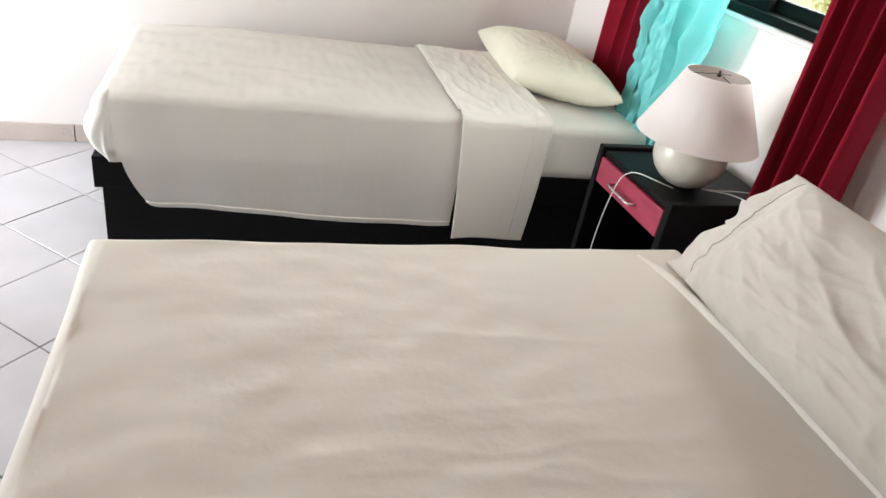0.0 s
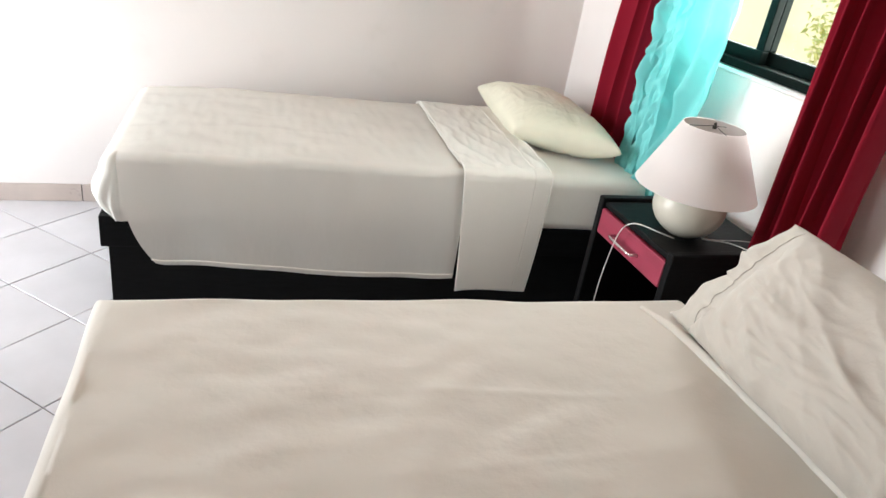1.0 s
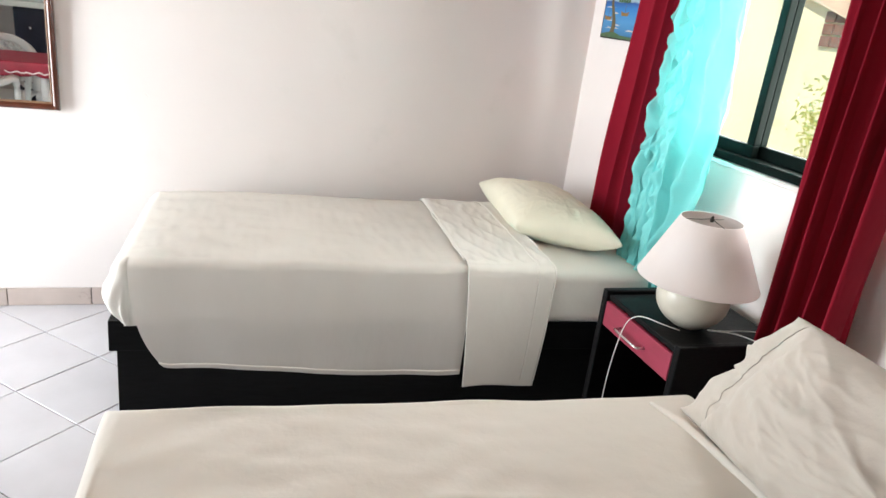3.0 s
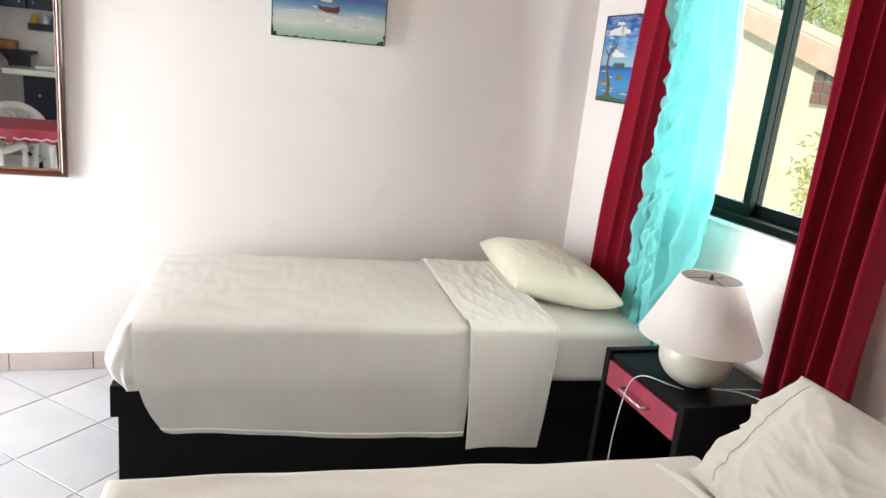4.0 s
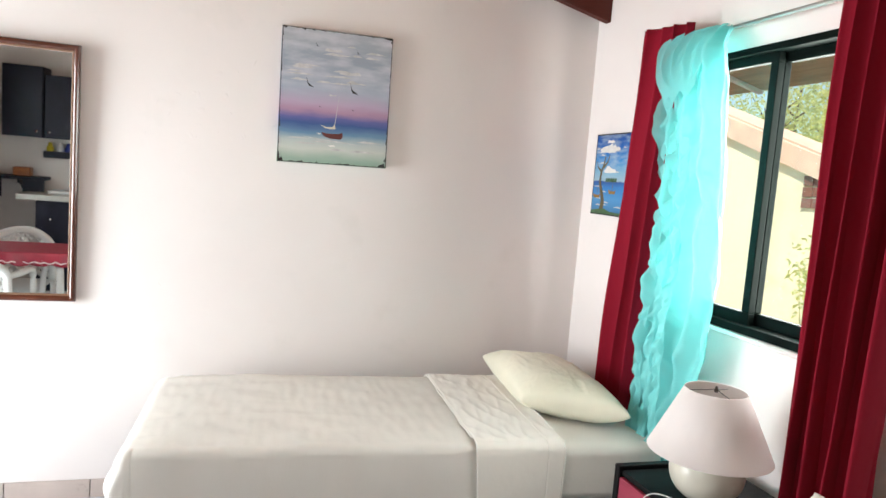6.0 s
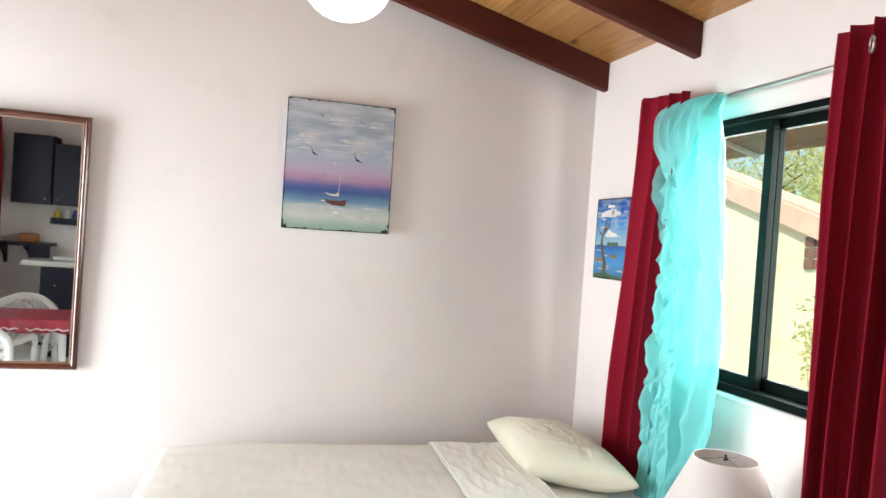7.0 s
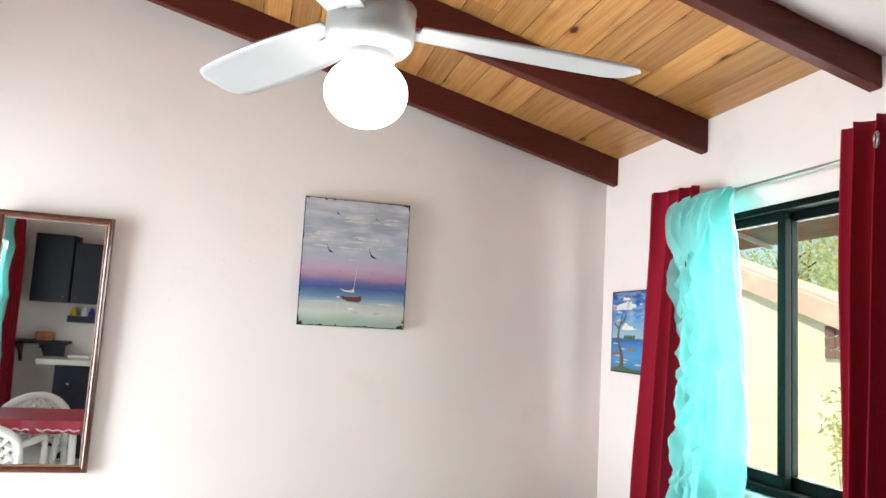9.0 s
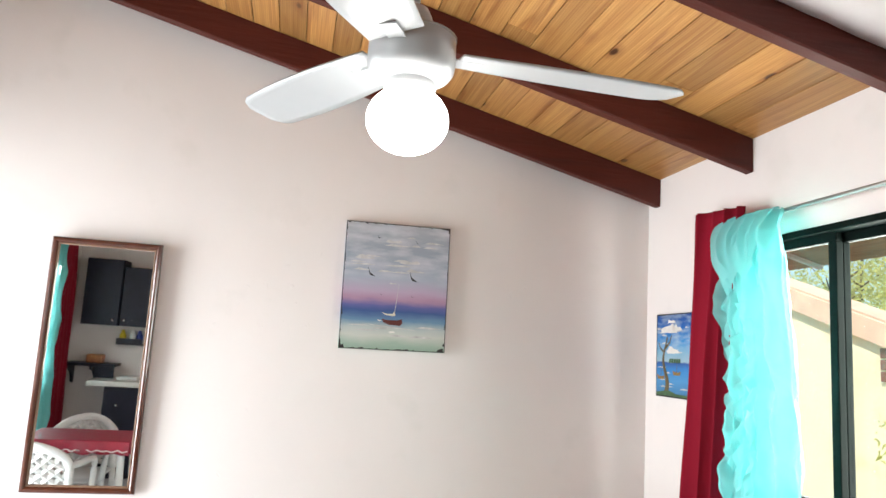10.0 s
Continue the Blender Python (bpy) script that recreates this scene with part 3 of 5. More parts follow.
def drape(x_at, low, off, y_back, ripple):
    """One run of cloth from the wall across the top and down the front side."""
    def f(u, v):
        if v < 0.55:
            s = v / 0.55
            y = y_back + (-0.970 - y_back) * s
            x = x_at(u, 0)
            return Vector((x, y, sheet_z(x, y) + off))
        if v < 0.65:
            a = (v - 0.55) / 0.10 * math.pi / 2
            x = x_at(u, 0)
            z = sheet_z(x, -0.970) + off
            return Vector((x, -0.970 - (0.035 + off) * math.sin(a) + 0.003 * fuzz(x * 7, a, 3), z - 0.034 * (1 - math.cos(a)) + 0.003 * math.sin(2 * a) * fuzz(x * 9, a, 6)))
        s = (v - 0.65) / 0.35
        x = x_at(u, s)
        z0 = sheet_z(x, -0.970) + off - 0.034
        z = z0 + (low(x_at(u, 1)) - z0) * s
        y = -1.005 - off - 0.012 * s * (1 - s) * 4 + ripple * s * fuzz(x * 5, z * 1.2, 4) + 0.010 * s * math.sin(x * 9)
        return Vector((x, y, z))

    return f


top_sheet = turned(thing("top_sheet", (0, 0, 0), "white cotton sheet, turned back, hanging over the single bed side", "bed sheet"), *ONE)
cover_f = drape(lambda u, s: -2.052 + (0.028 * s + 0.075 * s ** 3) * (1 - u) ** 2 + u * 1.167, hem, 0.006, -0.065, 0.012)


def foot_tuck(u, v):
    """The foot end of the cover: rolls over the edge, swells, rounds the front corner and tucks into the tray."""
    if u <= 0.6876:
        c, th, side = cover_f(0, 0.8 * u), 0.0, 0.0
    elif u < 0.85:
        c, th, side = cover_f(0, 0.55), (u - 0.6875) / 0.1625 * math.pi / 2, (u - 0.6875) / 0.1625
    else:
        c, th, side = cover_f((u - 0.85) / 0.15 * 0.10, 0.55), math.pi / 2, 1.0
    c = c - Vector((0, 0, 0.004 * side))
    a = min(1, v / 0.34) * math.pi / 2
    low = max(0, v - 0.34) / 0.66
    r = 0.060 - 0.040 * side
    crease = math.sin(math.pi * min(1, max(0, (u - 0.60) / 0.25)))
    swell = 0.030 * math.sin(math.pi * min(1, low * 1.05)) - 0.035 * low ** 2.5
    out = r * math.sin(a) + (1 - side) * (swell + 0.010 * low * fuzz(u * 8, v * 2, 4) + 0.006 * low * math.sin(u * 44 + 4 * v)) + 0.006 * crease * math.sin(u * 90 + 7 * v) * min(1, 2 * low)
    return c + Vector((-out * math.cos(th), -out * math.sin(th), -0.060 * (1 - math.cos(a)) - 0.178 * low))


bm = grid(130, 100, cover_f)
grid(80, 36, foot_tuck, bm)
bmesh.ops.remove_doubles(bm, verts=bm.verts, dist=0.0004)
bmesh.ops.recalc_face_normals(bm, faces=bm.faces)
part("cover", bm, THIN_W, top_sheet, smooth=True)
part("hem", tube([cover_f(k / 110, 0.983) - Vector((0, 0.002, 0)) for k in range(111)], 0.0035, 6), SHEET_W, top_sheet, smooth=True)


def crumple(f, amount):
    """Adds pressed-in creases to the top of a run of cloth."""
    def g(u, v):
        p = f(u, v)
        if v < 0.56:
            p.z += amount * (ridge(p.x * 9 + 0.6 * p.y, p.y * 5, 3) + 0.7 * ridge(p.x * 16, p.y * 7 - p.x * 6, 8)) * min(1, v * 12)
        return p
    return g


def stitched(f, at, r, parent):
    return part("stitch_line", tube([f(at, 0.03 + 0.95 * k / 60) + Vector((0, -0.002, 0.003 if 0.03 + 0.95 * k / 60 < 0.6 else 0)) for k in range(61)], r, 5), SHEET_W, parent, smooth=True)


band_f = crumple(drape(lambda u, s: -0.90 + 0.345 * u + 0.03 * s * (1 - u) - 0.02 * s * u, lambda x: 0.125 + 0.008 * math.sin(x * 14), 0.015, -0.065, 0.006), 0.006)
flap = part("turned_back_band", grid(70, 120, band_f), SHEET_W, top_sheet, smooth=True)
stitched(band_f, 0.80, 0.003, top_sheet)
stitched(band_f, 0.985, 0.003, top_sheet)
thicken(flap, 0.005)
part("hem_seam", tube([(-0.903 + 0.004 * fuzz(k * 0.3, 1, 2), -0.07 - 0.0295 * k, sheet_z(-0.905, -0.07 - 0.0295 * k) + 0.015) for k in range(31)], 0.0038, 6), SHEET_W, top_sheet, smooth=True)


def pillow(name, center, ex, ey, t, seed, material, label, crease=0.010, flange=False):
    """A soft pillow on half-axes ex and ey: pinched corners, domed faces, creases that run in from the seams."""
    ob = thing(name, center, label, "pillow")
    ex, ey = Vector(ex), Vector(ey)
    n = ex.cross(ey).normalized()

    def face(sign):
        def f(u, v):
            a, b = 2 * u - 1, 2 * v - 1
            ea, eb = max(0.0, 1 - abs(a) ** 2.6), max(0.0, 1 - abs(b) ** 2.6)
            h = t / 2 * (ea * eb) ** 0.42
            k = (ea * eb) ** 0.35
            wa, wb = a + 0.25 * fuzz(a, b, seed, 1.5), b + 0.25 * fuzz(b, a, seed + 3, 1.5)
            h += crease * k * (0.9 * fuzz(wa, wb, seed + sign, 1.3) + 0.5 * ridge(wa * 3.4 + wb, wb * 1.6, seed) * (1 - 0.4 * eb) + 0.4 * ridge(wa * 1.4, wb * 4.6 - 1.5 * wa, seed + 4) * (1 - 0.4 * ea) + 0.25 * ridge(wa * 5 - wb * 3, wb * 5, seed + 8) + 0.15 * fuzz(wa, wb, seed, 6))
            if flange:
                h += k * (0.016 * ridge(b * 5.5 + 0.7 * a, a * 0.9, seed + 20) * max(0, -a) ** 1.4 + 0.010 * ridge(b * 2.2 - a * 1.6, a * 1.3, seed + 26))
            x, y = a * (1 - 0.05 * (1 - b * b)) * (1 - (0.06 if flange else 0.0) * max(0, b) ** 3), b * (1 - 0.06 * (1 - a * a)) - (0.085 * a * max(0, b) ** 3 if flange else 0.0)
            return ex * x + ey * y + n * (sign * h)
        return f

    bm = grid(90, 110, face(1))
    grid(90, 110, face(-1), bm)
    bmesh.ops.remove_doubles(bm, verts=bm.verts, dist=0.0006)
    bmesh.ops.recalc_face_normals(bm, faces=bm.faces)
    part("cushion", bm, material, ob, smooth=True)
    if flange:
        def fl(u, v):
            a = 2 * u - 1
            b1 = 1.16 - 0.13 * a - 0.05 * (1 - a * a) + 0.04 * fuzz(a * 3.5, 0, seed) + 0.03 * (abs(a - 0.15) < 0.2)
            p = face(1)(u, 0.90) - n * 0.006
            q = ex * (a * 0.95) + ey * b1 + n * (0.022 * (1 - abs(a) ** 3) + 0.014 * math.sin(8 * a + seed) + 0.010 * fuzz(a * 2, 1, seed + 2, 1.6))
            k = v ** 0.8
            return p + (q - p) * k + n * (0.012 * math.sin(math.pi * v) * fuzz(a * 5, v * 2, seed + 6))
        thicken(part("flange", grid(80, 16, fl), material, ob, smooth=True), 0.004)
        pts = [fl(i / 50, 0.40) + n * 0.0035 for i in range(1, 50)]
        part("stitching", tube(pts, 0.0011, 5), STITCH, ob, "dark stitched seam")
    return ob


pillow("pillow", (-0.380, -0.545, 0.676), (0.175, -0.135, 0.006), (0.045, 0.36, -0.004), 0.195, 2, PILLOW_Y, "pale yellow cotton pillow at the head of the single bed", 0.010)

# ---- double bed beside the camera ----
def dimple(x, y):
    """Soft lumps of the quilting below, in offset rows, and a few drawn creases."""
    wx, wy = x + 0.03 * fuzz(x, y, 4, 3.5), y + 0.015 * fuzz(x, y, 9, 3.5)
    u, v = (wx + 1.97) / 0.165, (wy + 1.9) / 0.058
    d = 0.0010 * (math.cos(2 * math.pi * (u + v / 2)) + math.cos(2 * math.pi * (u - v / 2))) * (0.5 + 0.8 * fuzz(x, y, 6, 2.2)) + 0.0046 * fuzz(x * 5.5, y * 10.5, 2) + 0.0022 * fuzz(x * 9, y * 22, 5)
    k = max(0, min(1, (x + 1.75) * 2)) * max(0, min(1, (-0.75 - x) * 3))
    folds = 0.0018 * math.exp(-((y + 2.31 + 0.05 * x + 0.012 * math.sin(6 * x)) / 0.010) ** 2) + 0.0012 * math.exp(-((y + 2.40 - 0.03 * x) / 0.012) ** 2) + 0.003 * ridge(x * 4.4, y * 19.0, 3) * max(0, min(1, (-2.35 - y) * 4))
    return d * max(0, min(1, (-0.75 - x) * 2.2)) + folds * k + 0.003 * fuzz(x * 0.8, y * 2.0, 1, 4) + 0.0014 * fuzz(x * 0.7, y * 1.6, 8, 12)


turned(bed_base("double_bed", -2.02, -0.09, -3.22, -1.94, 0.30, 0.254, "low black wooden double bed frame on a plinth"), *TWO)
turned(tagged(link("mattress", soft_box(-1.985, -0.12, -3.255, -1.885, 0.245, 0.585, 0.05, 0.003, 7), SHEET, smooth=True), "thick mattress in a cream fitted sheet on the double bed", "mattress"), *TWO)
dsheet = turned(thing("bed_sheet", (0, 0, 0), "smooth cream cotton sheet, dimpled by the mattress of the double bed", "bed sheet"), *TWO)


def dtop(u, v):
    """Top and hanging sides of the sheet in one sheet of cloth."""
    def edge(s, lo, hi, drop):
        r = 0.032
        if s < 0.06:
            return lo - r * 0.1, -drop * (1 - s / 0.06) - r
        if s < 0.10:
            a = (s - 0.06) / 0.04 * math.pi / 2
            return lo + r - r * math.cos(a), -r + r * math.sin(a)
        if s > 0.94:
            return hi + r * 0.1, -drop * (s - 0.94) / 0.06 - r
        if s > 0.90:
            a = (0.94 - s) / 0.04 * math.pi / 2
            return hi - r + r * math.cos(a), -r + r * math.sin(a)
        return lo + r + (hi - lo - 2 * r) * (s - 0.10) / 0.80, 0.0

    x0, dzx = edge(0.89 * u, -2.0, -0.53, 0.20)
    y0, dzy = edge(v, -3.27, -1.87, 0.20)
    z = 0.605 + min(dzx, dzy)
    if dzx == 0 and dzy == 0:
        z += dimple(x0, y0)
    else:
        x0 += 0.008 * fuzz(y0, z, 3, 4)
        y0 += 0.008 * fuzz(x0, z, 6, 4)
        z += 0.006 * fuzz(x0, y0, 2, 5)
    return Vector((x0, y0, z))


thicken(part("cover", grid(230, 260, dtop), SHEET, dsheet, smooth=True), 0.003)


def band(u, v):
    """The rolled edge of the sheet beside the pillow."""
    y = -2.0 - 1.2 * u
    k = min(1.0, 0.35 + u * 8)
    xe = -0.718 + 0.045 * (1 - math.exp(-u * 9)) - 0.024 * u * u
    a = v * math.pi
    return Vector((xe - 0.012 * k * math.cos(a) + 0.004 * fuzz(y, 0, 0, 4), y, 0.605 + 0.013 * k * math.sin(a) + 0.002 * fuzz(y, v, 2, 12)))


hemroll = thing("sheet_edge", (0, 0, 0), "rolled cream edge of the turned-down double bed sheet", "bed sheet")
thicken(part("rolled_edge", grid(90, 8, band), SHEET, hemroll, smooth=True), 0.003)
pillow("pillow", (-0.592, -2.56, 0.764), (0.086, -0.004, 0.160), (0.012, 0.40, 0.0), 0.26, 11, PILLOW_C, "large cream pillow with a stitched open end, propped up", 0.013, True)

# ---- nightstand ----
ns = thing("nightstand", (-0.285, -1.56, 0), "black bedside table with a crimson drawer and an open shelf", "nightstand")


def np_(name, x0, x1, y0, y1, z0, z1, material, parent, bevel=0.003, label=""):
    return part(name, box(x0 + 0.285, x1 + 0.285, y0 + 1.56, y1 + 1.56, z0, z1, bevel), material, parent, label)


np_("top", -0.478, -0.075, -1.756, -1.362, 0.605, 0.624, BLACK, ns)
for y in (-1.786, -1.36):
    np_("side_panel", -0.49, -0.07, y, y + 0.028, 0.0, 0.638, BLACK, ns, 0.005)
np_("back_panel", -0.085, -0.073, -1.756, -1.362, 0.10, 0.604, BLACK, ns, 0)
np_("shelf", -0.47, -0.087, -1.756, -1.362, 0.14, 0.158, BLACK, ns)
drawer = np_("drawer", -0.488, -0.47, -1.754, -1.364, 0.512, 0.602, DRAWER, ns, 0.004, "crimson painted drawer front")
np_("drawer_box", -0.469, -0.12, -1.74, -1.378, 0.52, 0.59, BLACK, ns, 0)
handle = tube([(-0.488 + 0.285, -1.48 + 1.56, 0.552), (-0.512 + 0.285, -1.482 + 1.56, 0.552), (-0.516 + 0.285, -1.50 + 1.56, 0.552), (-0.516 + 0.285, -1.60 + 1.56, 0.552), (-0.512 + 0.285, -1.618 + 1.56, 0.552), (-0.488 + 0.285, -1.62 + 1.56, 0.552)], 0.0048, 8)
part("handle", handle, CHROME, drawer, "slim brushed metal bar handle", True)

# ---- table lamp ----
LX, LY, LZ = -0.335, -1.60, 0.625
lamp = thing("table_lamp", (LX, LY, LZ), "unlit cream ceramic ball lamp with a pinkish white cone shade", "lamp")
prof = [(0.0, 0.0), (0.046, 0.0), (0.050, 0.003)]
for i in range(1, 20):
    a = -1.12 + i * (1.12 + 1.22) / 19
    prof.append((0.113 * math.cos(a), 0.094 + 0.100 * math.sin(a)))
prof += [(0.034, 0.192), (0.026, 0.200), (0.024, 0.208), (0.0, 0.209)]
part("base", lathe(prof, 48), CERAMIC, lamp, "glazed cream ceramic ball", True)
part("socket", lathe([(0.0, 0.208), (0.017, 0.209), (0.018, 0.247), (0.014, 0.252), (0.0, 0.253)], 20), DARKMETAL, lamp, "", True)
shade = part("shade", lathe([(0.186, 0.154), (0.185, 0.1545), (0.1375, 0.254), (0.0925, 0.350), (0.0915, 0.3505)], 64), SHADE, lamp, "pinkish white fabric cone shade", True)
thicken(shade, 0.002)
wire = bmesh.new()
for k in range(3):
    a = 2.1 * k + 0.5
    tube([(0.0, 0.0, 0.354), (0.03 * math.cos(a), 0.03 * math.sin(a), 0.347), (0.091 * math.cos(a), 0.091 * math.sin(a), 0.338)], 0.0011, 5, wire)
part("spider", wire, DARKMETAL, lamp)
part("finial", lathe([(0.0, 0.343), (0.006, 0.344), (0.007, 0.351), (0.004, 0.355), (0.005, 0.359), (0.0, 0.364)], 14), DARKMETAL, lamp, "", True)
cord = thing("lamp_cord", (0, 0, 0), "thin white lamp cord trailing over the nightstand front", "cable")
part("front_run", tube([(-0.40, -1.655, 0.630), (-0.455, -1.652, 0.648), (-0.500, -1.600, 0.652), (-0.518, -1.562, 0.628), (-0.520, -1.535, 0.575), (-0.515, -1.510, 0.485), (-0.508, -1.488, 0.375), (-0.503, -1.478, 0.25), (-0.50, -1.47, 0.06), (-0.495, -1.44, 0.006)], 0.0019, 7, smooth_steps=8), CORD, cord, smooth=True)
part("back_run", tube([(-0.30, -1.660, 0.631), (-0.25, -1.675, 0.633), (-0.16, -1.700, 0.640), (-0.10, -1.75, 0.643), (-0.06, -1.80, 0.60), (-0.05, -1.82, 0.40), (-0.05, -1.83, 0.02)], 0.0017, 7, smooth_steps=8), CORD, cord, smooth=True)
part("side_run", tube([(-0.30, -1.664, 0.631), (-0.235, -1.700, 0.636), (-0.215, -1.760, 0.644), (-0.19, -1.80, 0.636), (-0.12, -1.83, 0.56), (-0.06, -1.85, 0.3), (-0.055, -1.86, 0.02)], 0.0017, 7, smooth_steps=8), CORD, cord, smooth=True)

# ---- curtains ----
rod = thing("curtain_rod", (-0.05, -1.35, 2.19), "thin grey metal curtain rod above the window", "curtain rod")
part("bar", tube([(0, -0.95, 0.0), (0, 0.66, 0.0)], 0.0075, 12), STEEL, rod, smooth=True)
for y in (-0.87, 0.62):
    part("bracket", tube([(0.05, y, -0.01), (0.03, y, -0.012), (0.0, y, -0.008)], 0.006, 8), STEEL, rod)


def curtain(name, y_top, y_low, z_low, n, amp, x0, seed, label, material=RED, ztop=2.262, eyelets=(), sag=0.0):
    """A gathered cloth with upright folds that widen and wander downwards."""
    ob = thing(name, (x0, y_top[0], ztop), label, "curtain", "red window curtains")
    o = Vector((x0, y_top[0], ztop))

    def f(u, v):
        a = y_top[0] + (y_low[0] - y_top[0]) * v ** 0.8
        b = y_top[1] + (y_low[1] - y_top[1]) * v ** 0.8
        z = ztop + (z_low - ztop) * v
        ph = 2 * math.pi * n * u + 2.0 * fuzz(u * 2.6, v * 1.1, seed, 1.0) + 0.5 * v
        w = amp * (0.75 + 0.55 * fuzz(u * 3, v * 1.5, seed + 5) + 0.25 * v)
        x = x0 + w * (math.sin(ph) + 0.10 * math.sin(2 * ph + 2.2)) + 0.012 * fuzz(u * 4, v * 3, seed + 1)
        y = a + (b - a) * u + 0.38 * w * math.cos(ph) + 0.006 * fuzz(u * 2, v * 4, seed + 3)
        return Vector((x, y, z + (0.004 * math.sin(ph) - sag * (0.2 + u)) * (1 - v))) - o

    c = part("cloth", grid(n * 26, 70, f), material, ob, smooth=True)
    thicken(c, 0.003)
    if eyelets:
        for e in eyelets:
            p = f(e, 0.035) + Vector((-0.012, 0, 0))
            tilt = radians(35)
            ring = tube([(p.x + 0.021 * math.cos(a) * math.sin(tilt), p.y + 0.021 * math.cos(a) * math.cos(tilt), p.z + 0.021 * math.sin(a)) for a in [i * math.pi / 10 for i in range(21)]], 0.0045, 6)
            part("eyelet", ring, STEEL, ob, "grey metal eyelet ring", True)
    return ob


curtain("curtain", (-0.63, -0.985), (-0.45, -0.92), 0.25, 4, 0.036, -0.11, 3, "deep red curtain gathered beside the single bed", sag=0.028)
curtain("curtain", (-1.705, -2.04), (-1.665, -1.96), 0.12, 4, 0.055, -0.130, 21, "deep red eyelet curtain hanging behind the nightstand", eyelets=(0.47,))


veil = thing("sheer_curtain", (-0.14, -1.0, 2.2), "crumpled sheer aqua curtain slung over the rod", "curtain")
VZ = [0.30, 0.57, 0.75, 0.98, 1.26, 1.62, 1.72, 1.93, 2.10, 2.20]
V_IN = [-0.875, -0.875, -0.875, -0.865, -0.895, -0.910, -0.895, -0.885, -0.92, -1.03]
V_OUT = [-1.10, -1.16, -1.22, -1.285, -1.308, -1.285, -1.275, -1.245, -1.20, -1.125]


def veil_panel(layer):
    """The hanging length: soft upright folds that cross small sideways crumples."""
    def f(u, v):
        z = 2.198 + (0.32 - 2.198) * v
        left = float(np.interp(z, VZ, V_IN)) + 0.036 + 0.006 * fuzz(v * 24, layer, 3)
        right = float(np.interp(z, VZ, V_OUT)) + 0.05 * layer + 0.004 * fuzz(v * 5, layer, 8)
        ph = 2 * math.pi * (3.6 + layer) * u + 1.8 * fuzz(u * 1.4, v * 3.0, layer + 2) + 1.5 * v
        amp = (0.033 + 0.020 * fuzz(u * 3, v * 5, layer + 6)) * (1 - 0.6 * max(0, u - 0.55) / 0.45)
        crumple = (0.055 * fuzz(u * 3 + 2.0 * v + 0.8 * math.sin(v * 9), v * 13 - u * 3, 12 + layer) + 0.020 * fuzz(u * 8 + v * 9, v * 36 - u * 8, 14 + layer)) * (1 - 0.75 * u)
        k = min(1, v / 0.05)
        x = (-0.135 + 0.04 * layer + crumple) * k - 0.062 * (1 - k) + amp * math.sin(ph)
        return Vector((x + 0.14, left + (right - left) * u + 1.0, z - 2.2))
    return f


def veil_ruffle(k):
    """A gathered frill down the inner edge, its free edge thrown in and out."""
    def f(u, v):
        top = 1.90 - 0.06 * k
        z = top + (0.36 - top) * v
        root = float(np.interp(z, VZ, V_IN)) - 0.062 - 0.075 * k + 0.014 * fuzz(v * 7, k, 4)
        e = (1 - u) ** 1.2
        size = min(1, 0.3 + 5 * v) * (1 - 0.65 * min(1, 1.3 * v))
        w = v * 34 + 0.8 * u
        x = -0.152 - 0.010 * k - e * (0.012 + 0.055 * size * fuzz(w, k, 9)) + 0.016 * fuzz(u * 3, v * 20, k) * u
        y = root + e * (0.034 + 0.030 * size * fuzz(w + 0.4, k, 51) + 0.012 * fuzz(v * 9, k, 53))
        return Vector((x + 0.14, y + 1.0, z + e * 0.030 * size * fuzz(w + 1.1, k, 57) - 2.2))
    return f


def veil_hood(layer):
    """Where the cloth is thrown over the rod it puffs out to one side and is drawn in again below."""
    def f(u, v):
        a = Vector((-0.062, -0.99 - 0.125 * u, 2.20))
        b = Vector((-0.205 + 0.05 * u, -0.725 - 0.42 * u - 0.02 * layer, 2.215 - 0.03 * layer))
        c = Vector((-0.175 + 0.02 * u, -0.915 - 0.16 * u, 1.92 - 0.07 * layer + 0.04 * u + 0.015 * math.sin(14 * u)))
        p = (1 - v) ** 2 * a + 2 * v * (1 - v) * b + v * v * c
        w = math.sin(math.pi * min(1, v * 1.1)) ** 0.7
        ph = 2 * math.pi * 4.5 * u + 1.6 * fuzz(u * 2, v * 1.5, 41 + layer)
        p.x += 0.013 * w * math.sin(ph) + 0.010 * w * fuzz(u * 5, v * 6, 44 + layer) + 0.03 * layer
        p.y += 0.006 * w * math.cos(ph) + 0.010 * v * v * math.sin(17 * v + 5 * u)
        return p - Vector((-0.14, -1.0, 2.2))
    return f


for layer in (0, 1):
    part("voile", grid(110, 230, veil_panel(layer)), AQUA, veil, smooth=True)
    part("hood", grid(70, 60, veil_hood(layer)), AQUA, veil, smooth=True)
for k in range(3):
    part("ruffle", grid(16, 330, veil_ruffle(k)), AQUA, veil, smooth=True)

# ---- pictures and mirror ----
def flat(points, d):
    """A thin painted shape on a canvas that faces -y."""
    bm = bmesh.new()
    bm.faces.new([bm.verts.new((a, d, b)) for a, b in points])
    return bm


